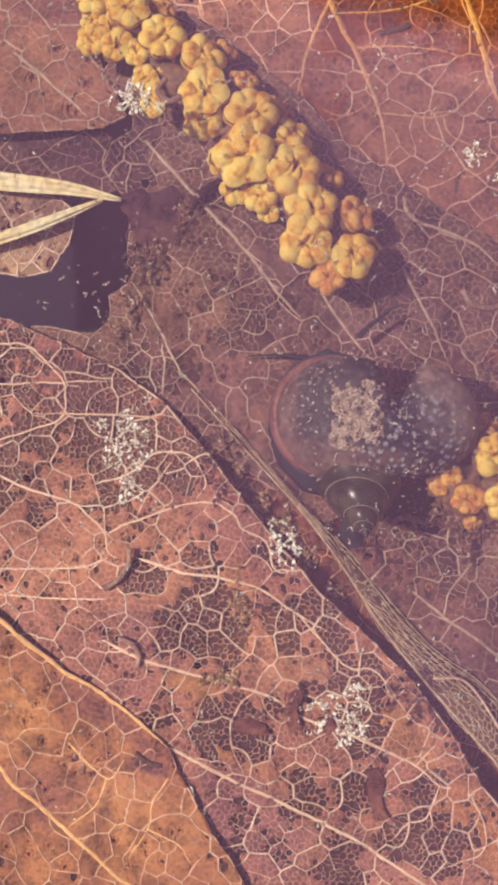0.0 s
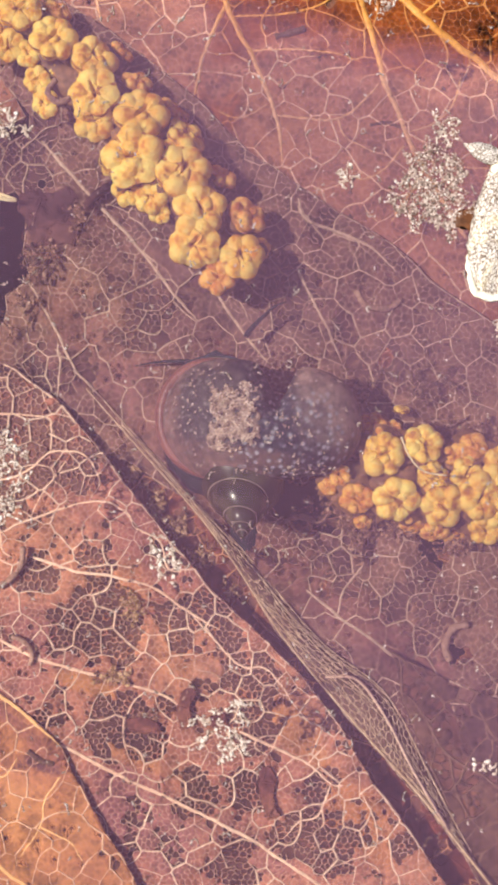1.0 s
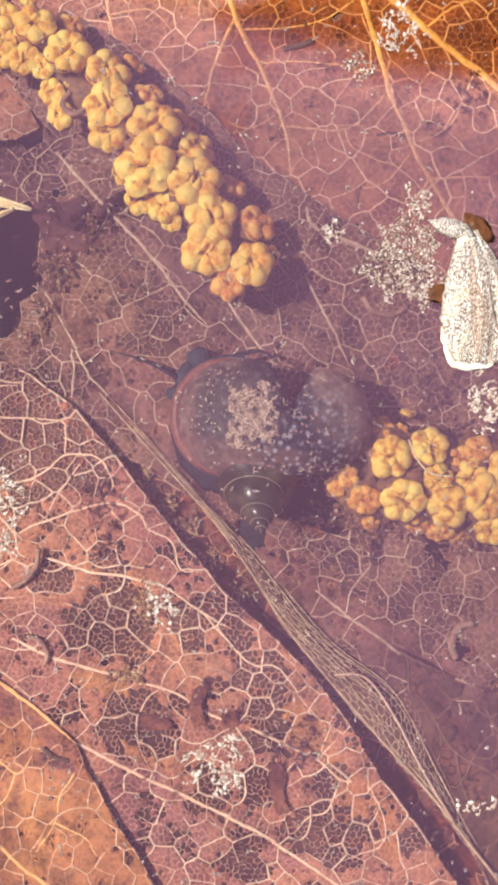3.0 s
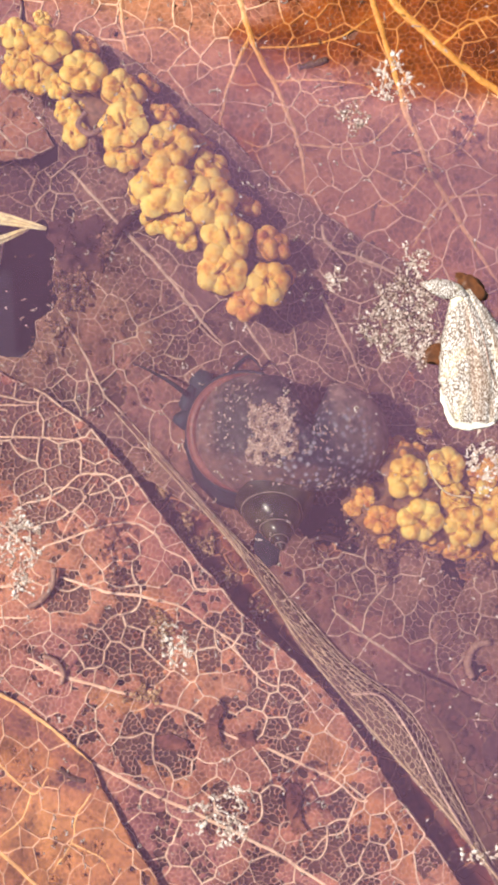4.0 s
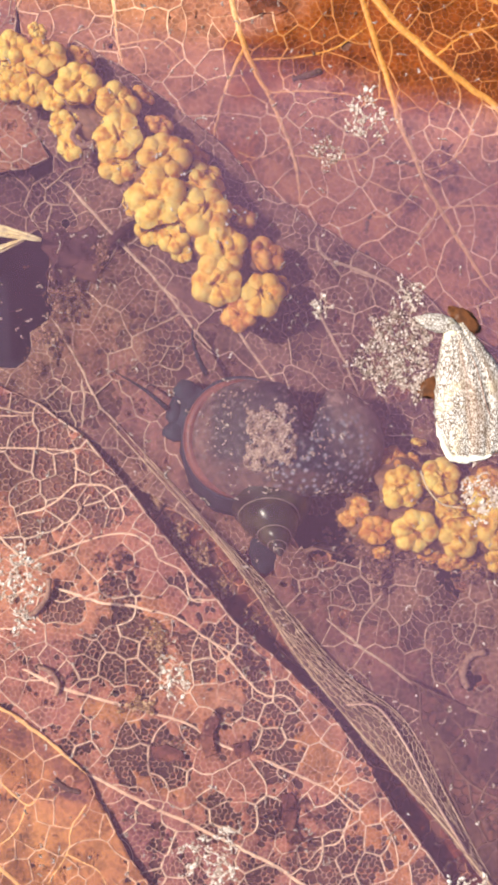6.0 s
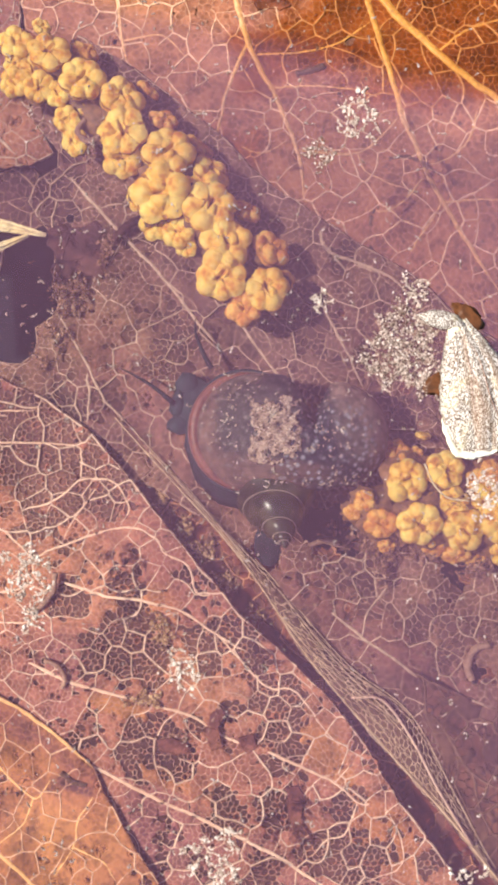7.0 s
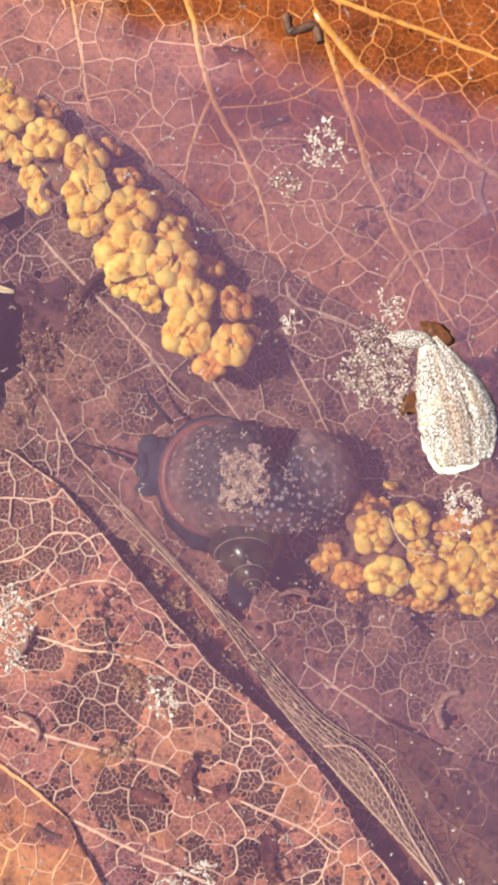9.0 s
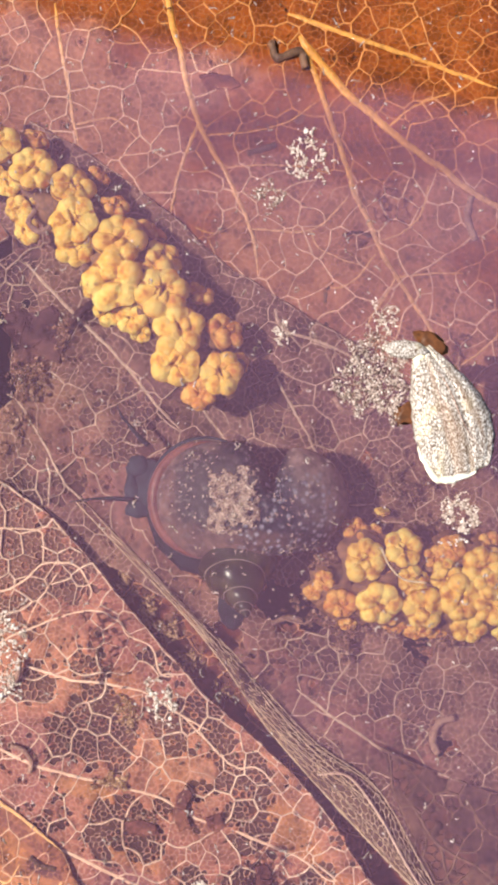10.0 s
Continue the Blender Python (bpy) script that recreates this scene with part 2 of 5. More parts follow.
VEIN_ROSE = mottled("vein_rose", [(0.3, (0.58, 0.31, 0.18)), (0.6, (0.80, 0.50, 0.32))], 200, 2500, 0.5, 0.1, 0.2)
FINE_RED = mottled("fine_vein_red", [(0.3, (0.42, 0.17, 0.08)), (0.6, (0.58, 0.28, 0.145))], 200, 2500, 0.5, 0.1, 0.2)
FINE_ROSE = mottled("fine_vein_rose", [(0.3, (0.42, 0.175, 0.08)), (0.6, (0.58, 0.285, 0.15))], 200, 2500, 0.5, 0.1, 0.2)
FINE_PINK = mottled("fine_vein_pink", [(0.3, (0.57, 0.32, 0.22)), (0.6, (0.77, 0.50, 0.37))], 200, 2500, 0.5, 0.1, 0.2)
FINE_GREY = mottled("fine_vein_grey", [(0.3, (0.44, 0.285, 0.20)), (0.6, (0.66, 0.47, 0.34))], 200, 2500, 0.5, 0.1, 0.2)
FAINT_RED = mottled("faint_vein_red", [(0.3, (0.36, 0.125, 0.035)), (0.6, (0.46, 0.175, 0.055))], 200, 2500, 0.5, 0.1, 0.2, stains=[(u, v, a, b, t, (0.60, 0.325, 0.225), 0.8) for u, v, a, b, t in HAZED])
FAINT_PINK = mottled("faint_vein_pink", [(0.3, (0.56, 0.30, 0.21)), (0.6, (0.75, 0.46, 0.33))], 200, 2500, 0.5, 0.1, 0.2)
FAINT_GREY = mottled("faint_vein_grey", [(0.3, (0.31, 0.185, 0.13)), (0.6, (0.46, 0.29, 0.20))], 200, 2500, 0.5, 0.1, 0.2)
FAINT_ORANGE = mottled("faint_vein_orange", [(0.3, (0.46, 0.20, 0.09)), (0.6, (0.60, 0.29, 0.13))], 200, 2500, 0.5, 0.1, 0.2)
VEIN_GOLD = mottled("vein_gold", [(0.3, (0.50, 0.21, 0.04)), (0.65, (0.66, 0.32, 0.08))], 160, 2500, 0.45, 0.15, 0.2, stains=[(u, v, a, b, t, (0.74, 0.42, 0.24), 0.6) for u, v, a, b, t in HAZED])
STRAW = mottled("straw", [(0.3, (0.85, 0.64, 0.31)), (0.65, (0.97, 0.87, 0.58))], 300, 1800, 0.5, 0.1, 0.4)
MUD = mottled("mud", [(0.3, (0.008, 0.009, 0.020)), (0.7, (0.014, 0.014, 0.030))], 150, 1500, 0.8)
def pollen(name, low, mid, high):
    m, n, l, b = material(name, 0.7)
    co = n.new("ShaderNodeTexCoord").outputs["Object"]
    lump, grain = noise_node(n, l, 1100, 4, 0.6, co), noise_node(n, l, 6500, 3, 0.6, co)
    col = ramp_node(n, l, lump.outputs["Fac"], [(0.36, low), (0.47, mid), (0.60, high)]).outputs[0]
    tone = ramp_node(n, l, n.new("ShaderNodeObjectInfo").outputs["Random"], [(0.0, (0.86, 0.76, 0.66)), (1.0, (1.0, 1.0, 1.0))]).outputs[0]
    col = mix_color(n, l, 1.0, col, tone, "MULTIPLY")
    gr = ramp_node(n, l, grain.outputs["Fac"], [(0.3, (0.8, 0.74, 0.66)), (0.6, (1, 1, 1))]).outputs[0]
    l.new(mix_color(n, l, 1.0, col, gr, "MULTIPLY"), b.inputs["Base Color"])
    bump_node(n, l, b, grain.outputs["Fac"], 0.7, 0.00016)
    b.inputs["Subsurface Weight"].default_value = 0.2
    b.inputs["Subsurface Radius"].default_value = (0.0006, 0.0003, 0.0001)
    b.inputs["Subsurface Scale"].default_value = 1.0
    return m


POLLEN = pollen("pollen_yellow", (0.68, 0.29, 0.045), (0.94, 0.60, 0.11), (0.97, 0.77, 0.22))
POLLEN_AMBER = pollen("pollen_amber", (0.50, 0.21, 0.04), (0.87, 0.54, 0.10), (0.97, 0.77, 0.21))
POLLEN_RED = pollen("pollen_rust", (0.50, 0.17, 0.05), (0.76, 0.36, 0.09), (0.92, 0.58, 0.16))
BRACT = mottled("bract_brown", [(0.3, (0.10, 0.045, 0.022)), (0.65, (0.34, 0.18, 0.09))], 500, 3000, 0.6, 0.1, 0.5)
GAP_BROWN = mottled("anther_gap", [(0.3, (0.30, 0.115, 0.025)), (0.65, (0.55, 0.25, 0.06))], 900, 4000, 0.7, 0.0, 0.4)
BRACT_RUST = mottled("bract_rust", [(0.3, (0.12, 0.055, 0.028)), (0.65, (0.34, 0.165, 0.07))], 900, 4000, 0.6, 0.1, 0.5)
def grains(name, stops, rough=0.6):
    m, n, l, b = material(name, rough)
    tone = n.new("ShaderNodeNewGeometry").outputs["Random Per Island"]
    co = n.new("ShaderNodeTexCoord").outputs["Object"]
    gr = noise_node(n, l, 6000, 3, 0.6, co)
    g = ramp_node(n, l, gr.outputs["Fac"], [(0.32, (0.6, 0.57, 0.55)), (0.6, (1, 1, 1))]).outputs[0]
    l.new(mix_color(n, l, 1.0, ramp_node(n, l, tone, stops).outputs[0], g, "MULTIPLY"), b.inputs["Base Color"])
    bump_node(n, l, b, gr.outputs["Fac"], 0.5, 0.0001)
    return m


GRAIN = grains("debris_pale", [(0.0, (0.28, 0.20, 0.155)), (0.4, (0.45, 0.35, 0.285)), (0.8, (0.57, 0.47, 0.395)), (1.0, (0.72, 0.64, 0.56))])
CAKE = mottled("caked_algae", [(0.34, (0.22, 0.14, 0.11)), (0.5, (0.50, 0.36, 0.285)), (0.64, (0.78, 0.61, 0.50))], 1500, 6000, 0.75, 0.0, 0.9, 0.00025)
DUST = grains("dust_pale", [(0.0, (0.16, 0.11, 0.095)), (0.4, (0.26, 0.195, 0.165)), (0.8, (0.36, 0.285, 0.25)), (1.0, (0.55, 0.47, 0.42))])
CRUST = grains("algae_crust", [(0.0, (0.10, 0.06, 0.048)), (0.3, (0.38, 0.26, 0.20)), (0.75, (0.62, 0.47, 0.38)), (1.0, (0.88, 0.76, 0.66))], 0.7)
GRAIN_TAN = grains("debris_tan", [(0.0, (0.09, 0.058, 0.048)), (0.4, (0.30, 0.21, 0.17)), (0.8, (0.47, 0.37, 0.31)), (1.0, (0.68, 0.60, 0.53))])
BROWN_BITS = grains("debris_brown", [(0.0, (0.04, 0.02, 0.015)), (0.5, (0.16, 0.09, 0.06)), (1.0, (0.34, 0.21, 0.14))], 0.7)
CRUMB = grains("plant_crumb", [(0.0, (0.08, 0.035, 0.025)), (0.5, (0.24, 0.12, 0.075)), (0.9, (0.40, 0.23, 0.15)), (1.0, (0.6, 0.42, 0.3))], 0.7)
FLAKES = grains("golden_flake", [(0.0, (0.16, 0.08, 0.035)), (0.5, (0.36, 0.21, 0.10)), (1.0, (0.62, 0.42, 0.24))], 0.7)
CASE = mottled("tube_case", [(0.3, (0.22, 0.11, 0.085)), (0.65, (0.45, 0.28, 0.20))], 500, 4000, 0.65)
TWIG = mottled("twig_dark", [(0.3, (0.07, 0.036, 0.026)), (0.65, (0.20, 0.105, 0.066))], 500, 4000, 0.6)
SEAM = mottled("shell_seam", [(0.3, (0.16, 0.13, 0.10)), (0.65, (0.32, 0.27, 0.21))], 400, 4000, 0.4)
FOOT_DARK = mottled("snail_foot_dark", [(0.3, (0.005, 0.009, 0.013)), (0.65, (0.018, 0.028, 0.036))], 900, 5000, 0.7, 0.0, 0.3)
FOOT = mottled("snail_skin", [(0.3, (0.010, 0.019, 0.028)), (0.65, (0.044, 0.064, 0.082))], 900, 5000, 0.8, 0.0, 0.3)
LIP = mottled("shell_lip", [(0.3, (0.17, 0.062, 0.052)), (0.65, (0.30, 0.125, 0.10))], 400, 4000, 0.4, 0.2, 0.2)
HUSK_BROWN = mottled("husk_brown", [(0.3, (0.05, 0.016, 0.005)), (0.65, (0.15, 0.05, 0.014))], 500, 3000, 0.5, 0.1)

HUSK_RIM = mottled("husk_rim", [(0.3, (0.80, 0.70, 0.48)), (0.65, (0.92, 0.87, 0.74))], 500, 3000, 0.55, 0.1)


def husk_material():
    m, n, l, b = material("husk_white", 0.6)
    co = n.new("ShaderNodeTexCoord").outputs["Object"]
    st = n.new("ShaderNodeMapping")
    st.inputs["Scale"].default_value = (1.0, 0.35, 1.0)
    l.new(co, st.inputs["Vector"])
    speck, broad = noise_node(n, l, 13000, 3, 0.75, st.outputs[0]), noise_node(n, l, 420, 4, 0.6, co)
    sp = ramp_node(n, l, speck.outputs["Fac"], [(0.475, (0.15, 0.10, 0.075)), (0.60, (0.76, 0.70, 0.61))]).outputs[0]
    edge = ramp_node(n, l, broad.outputs["Fac"], [(0.38, (0.66, 0.57, 0.38)), (0.55, (0.68, 0.63, 0.54))]).outputs[0]
    mask = ramp_node(n, l, broad.outputs["Fac"], [(0.32, (0.2,) * 3), (0.46, (0.95,) * 3)]).outputs[0]
    body = stained(n, l, mix_color(n, l, mask, edge, sp), [(4, -35, 13, 62, 8, (0.30, 0.19, 0.12), 0.5), (34, 20, 5, 75, 18, (0.26, 0.17, 0.11), 0.6), (-14, 45, 5, 50, 0, (0.34, 0.23, 0.15), 0.4), (22, -50, 6, 40, 12, (0.28, 0.18, 0.11), 0.5)], co)
    fleck = ramp_node(n, l, speck.outputs["Fac"], [(0.44, (0.55, 0.48, 0.42)), (0.54, (1, 1, 1))]).outputs[0]
    l.new(mix_color(n, l, 1.0, body, fleck, "MULTIPLY"), b.inputs["Base Color"])
    bump_node(n, l, b, speck.outputs["Fac"], 0.3, 0.00008)
    return m


def shell_material():
    """Thin horn-brown shell over a dark mantle with pale freckles; the fold's shade is painted in."""
    m, n, l, b = material("snail_shell", 0.6)
    co = n.new("ShaderNodeTexCoord").outputs["Object"]
    horn = ramp_node(n, l, noise_node(n, l, 500, 5, 0.65, co).outputs["Fac"], [(0.34, (0.15, 0.096, 0.086)), (0.52, (0.24, 0.16, 0.142)), (0.68, (0.34, 0.24, 0.215))]).outputs[0]
    # the near-black stain at (30, 266) paints shade into the mouth fold
    base = stained(n, l, horn, [(-12, 208, 130, 102, 0, (0.034, 0.033, 0.040), 0.92), (74, 150, 92, 86, 0, (0.015, 0.020, 0.036), 0.96), (30, 266, 58, 26, -15, (0.012, 0.015, 0.024), 0.85), (-142, 190, 40, 120, 0, (0.135, 0.078, 0.07), 0.75), (-40, 118, 120, 40, 0, (0.155, 0.092, 0.08), 0.7), (152, 222, 62, 80, 0, (0.33, 0.25, 0.225), 0.4)], co)
    blot = ramp_node(n, l, noise_node(n, l, 1500, 4, 0.65, co).outputs["Fac"], [(0.36, (0.55, 0.55, 0.6)), (0.6, (1.25, 1.2, 1.15))]).outputs[0]
    base = mix_color(n, l, 1.0, base, blot, "MULTIPLY")
    # freckles of the mantle, dense on the older whorl, and a broken pale net by the mouth
    vor = n.new("ShaderNodeTexVoronoi")
    vor.inputs["Scale"].default_value = 1900
    l.new(co, vor.inputs["Vector"])
    fr = ramp_node(n, l, vor.outputs["Distance"], [(0.16, (1.0,) * 3), (0.46, (0, 0, 0))]).outputs[0]
    some = ramp_node(n, l, noise_node(n, l, 1100, 3, 0.6, co).outputs["Fac"], [(0.34, (0.15,) * 3), (0.52, (1.0,) * 3)]).outputs[0]
    zone = stained(n, l, (0.0, 0.0, 0.0), [(76, 148, 104, 100, 0, (0.85, 0.85, 0.85), 1.0)], co)
    fac = mix_color(n, l, 1.0, mix_color(n, l, 1.0, fr, some, "MULTIPLY"), zone, "MULTIPLY")
    col = mix_color(n, l, fac, base, (0.36, 0.38, 0.43))
    net = ramp_node(n, l, noise_node(n, l, 2300, 3, 0.7, co).outputs["Fac"], [(0.56, (0, 0, 0)), (0.66, (0.55,) * 3)]).outputs[0]
    zone2 = stained(n, l, (0.0, 0.0, 0.0), [(-50, 215, 110, 100, 0, (1.0, 1.0, 1.0), 1.0)], co)
    l.new(mix_color(n, l, mix_color(n, l, 1.0, net, zone2, "MULTIPLY"), col, (0.30, 0.27, 0.26)), b.inputs["Base Color"])
    bump_node(n, l, b, noise_node(n, l, 2000, 4, 0.65, co).outputs["Fac"], 0.5, 0.0002)
    return m


def spire_material():
    m, n, l, b = material("snail_spire", 0.26, 0.4)
    co = n.new("ShaderNodeTexCoord").outputs["Object"]
    l.new(ramp_node(n, l, noise_node(n, l, 500, 4, 0.6, co).outputs["Fac"], [(0.35, (0.016, 0.015, 0.010)), (0.55, (0.042, 0.037, 0.023)), (0.72, (0.10, 0.088, 0.056))]).outputs[0], b.inputs["Base Color"])
    bump_node(n, l, b, noise_node(n, l, 1800, 3, 0.6, co).outputs["Fac"], 0.12, 0.0001)
    return m


def water_material():
    """Clear water skin: lets light through and mirrors a little of the sky."""
    m, n, l, b = material("water_skin")
    n.remove(b)
    tr, gl, mx, fr = n.new("ShaderNodeBsdfTransparent"), n.new("ShaderNodeBsdfGlossy"), n.new("ShaderNodeMixShader"), n.new("ShaderNodeFresnel")
    tr.inputs[0].default_value = (0.98, 0.97, 0.94, 1)
    gl.inputs["Roughness"].default_value = 0.03
    fr.inputs["IOR"].default_value = 1.33
    for a, s in ((fr.outputs[0], mx.inputs[0]), (tr.outputs[0], mx.inputs[1]), (gl.outputs[0], mx.inputs[2]), (mx.outputs[0], n["Material Output"].inputs[0])):
        l.new(a, s)
    return m


def haze_material():
    """Bluish sky haze painted on a sheet, its own +y edge ragged and thin."""
    m, n, l, b = material("sky_haze")
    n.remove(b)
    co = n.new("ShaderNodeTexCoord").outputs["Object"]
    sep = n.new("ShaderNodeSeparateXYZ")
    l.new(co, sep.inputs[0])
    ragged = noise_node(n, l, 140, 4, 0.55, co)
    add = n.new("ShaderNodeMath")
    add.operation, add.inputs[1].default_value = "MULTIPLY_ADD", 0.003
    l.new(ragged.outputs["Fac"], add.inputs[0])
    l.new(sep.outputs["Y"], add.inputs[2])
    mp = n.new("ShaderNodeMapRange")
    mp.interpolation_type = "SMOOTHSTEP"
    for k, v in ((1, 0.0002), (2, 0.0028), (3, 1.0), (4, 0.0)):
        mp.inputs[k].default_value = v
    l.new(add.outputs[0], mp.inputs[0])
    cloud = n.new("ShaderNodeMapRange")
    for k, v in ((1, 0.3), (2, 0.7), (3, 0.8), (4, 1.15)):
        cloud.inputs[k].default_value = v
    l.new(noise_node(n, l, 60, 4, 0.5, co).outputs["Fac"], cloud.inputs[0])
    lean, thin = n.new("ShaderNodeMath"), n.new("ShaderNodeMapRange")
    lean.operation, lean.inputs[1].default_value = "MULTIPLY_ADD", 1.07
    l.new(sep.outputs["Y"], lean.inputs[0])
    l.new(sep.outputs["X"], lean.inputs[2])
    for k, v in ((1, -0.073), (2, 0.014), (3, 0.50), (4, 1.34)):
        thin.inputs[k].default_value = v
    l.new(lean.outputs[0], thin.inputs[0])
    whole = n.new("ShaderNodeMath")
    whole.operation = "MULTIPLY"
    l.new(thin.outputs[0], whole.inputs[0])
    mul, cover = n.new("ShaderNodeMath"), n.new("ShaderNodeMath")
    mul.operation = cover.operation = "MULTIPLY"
    cover.inputs[1].default_value = HAZE_COVER
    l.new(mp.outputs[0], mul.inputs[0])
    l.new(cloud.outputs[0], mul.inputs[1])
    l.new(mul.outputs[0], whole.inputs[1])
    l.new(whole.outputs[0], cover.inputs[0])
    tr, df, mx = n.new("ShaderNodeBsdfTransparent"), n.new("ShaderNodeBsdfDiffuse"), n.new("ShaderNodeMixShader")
    df.inputs[0].default_value = HAZE_COLOR
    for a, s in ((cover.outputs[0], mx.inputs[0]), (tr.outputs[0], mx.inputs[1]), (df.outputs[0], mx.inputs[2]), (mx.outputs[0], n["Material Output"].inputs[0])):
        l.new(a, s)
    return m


HAZE_COVER, HAZE_COLOR = 0.33, (0.151, 0.0755, 0.126, 1)
HUSK, SHELL, SPIRE, WATER, HAZE = husk_material(), shell_material(), spire_material(), water_material(), haze_material()


# ---- ground, water ----
def sheet(name, size, z, mat, label, n=1):
    g = np.linspace(-size, size, n + 1)
    x, y = np.meshgrid(g, g)
    v = np.stack([x.ravel(), y.ravel(), np.full(x.size, z)], -1)
    f = [(i * (n + 1) + j, i * (n + 1) + j + 1, (i + 1) * (n + 1) + j + 1, (i + 1) * (n + 1) + j) for i in range(n) for j in range(n)]
    return tagged(part(name, v, f, mat), label, name, kind="structure")


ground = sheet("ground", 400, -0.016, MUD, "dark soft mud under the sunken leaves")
water = sheet("water", 3.0, LEVEL * U, WATER, "shallow clear still water over sunken leaves")
# added sheet: its colour stands in for sky reflected by the water
HAZE_AT = (0.0, 0.0, LEVEL * U + 0.0001)
haze_sheet = new("water_haze", mesh_from("water_haze", [(-0.2, -0.25, 0), (0.2, -0.25, 0), (0.2, 0.05, 0), (-0.2, 0.05, 0)], [(0, 1, 2, 3)], HAZE))
tagged(haze_sheet, "added bluish sheet coloured as sky haze on the water", "scum", kind="structure")


# ---- leaves ----
def inside(u, v, poly):
    u, v = np.asarray(u), np.asarray(v)
    ok = np.zeros(u.shape, bool)
    for (x0, y0), (x1, y1) in zip(poly, poly[1:] + poly[:1]):
        cross = ((y0 > v) != (y1 > v)) & (u < (x1 - x0) * (v - y0) / ((y1 - y0) or 1e-9) + x0)
        ok ^= cross
    return ok


def snap(pts, poly):
    """Points to the nearest places on the outline."""
    best, where = np.full(len(pts), 1e18), pts.copy()
    for a, b in zip(poly, poly[1:] + poly[:1]):
        a, d = np.array(a, float), np.subtract(b, a)
        t = np.clip(((pts - a) @ d) / (d @ d + 1e-9), 0, 1)
        q = a + t[:, None] * d
        e = ((pts - q) ** 2).sum(1)
        near = e < best
        best[near], where[near] = e[near], q[near]
    return where


def scatter(poly, pitch, r, margin):
    lo, hi = np.min(poly, 0) - margin, np.max(poly, 0) + margin
    us, vs = np.arange(lo[0], hi[0], pitch), np.arange(lo[1], hi[1], pitch * 0.87)
    u, v = np.meshgrid(us, vs)
    u = u + (np.arange(len(vs)) % 2)[:, None] * pitch / 2
    u, v = u + r.uniform(-0.42, 0.42, u.shape) * pitch, v + r.uniform(-0.42, 0.42, v.shape) * pitch
    return np.stack([u.ravel(), v.ravel()], -1)


def nearest(pts, sites):
    out = np.empty(len(pts), int)
    for i in range(0, len(pts), 2000):
        d = ((pts[i : i + 2000, None] - sites[None]) ** 2).sum(-1)
        out[i : i + 2000] = d.argmin(1)
    return out


def ragged(poly, r, step=26, amount=1.8):
    """An outline with small uneven teeth."""
    out = []
    for a, b in zip(poly, poly[1:] + poly[:1]):
        a, b = np.array(a, float), np.array(b, float)
        k = max(1, int(np.linalg.norm(b - a) / step))
        for i in range(k):
            out.append(tuple(a + (b - a) * i / k + r.uniform(-amount, amount, 2)))
    return out


def ribs(p, q, w, height):
    """Three-sided ribs from p to q, of widths w, on the leaf's surface."""
    dirn = q - p
    ln = np.linalg.norm(dirn, axis=1)
    ok = ln > 0.3
    p, q, w, dirn = p[ok], q[ok], w[ok], dirn[ok] / ln[ok][:, None]
    nrm = np.stack([-dirn[:, 1], dirn[:, 0]], -1) * (w / 2)[:, None]
    cols = []
    for end in (p - dirn * w[:, None] * 0.25, q + dirn * w[:, None] * 0.25):
        zz = height(end[:, 0], end[:, 1])
        cols += [spots(end[:, 0] + nrm[:, 0], end[:, 1] + nrm[:, 1], zz - 0.3 * w), spots(end[:, 0], end[:, 1], zz + 0.45 * w), spots(end[:, 0] - nrm[:, 0], end[:, 1] - nrm[:, 1], zz - 0.3 * w)]
    vv = np.stack(cols, 1).reshape(-1, 3)
    base = np.arange(len(p)) * 6
    ff = np.concatenate([np.stack([base, base + 3, base + 4, base + 1], -1), np.stack([base + 1, base + 4, base + 5, base + 2], -1), np.stack([base + 2, base + 5, base + 3, base], -1)])
    return vv, ff


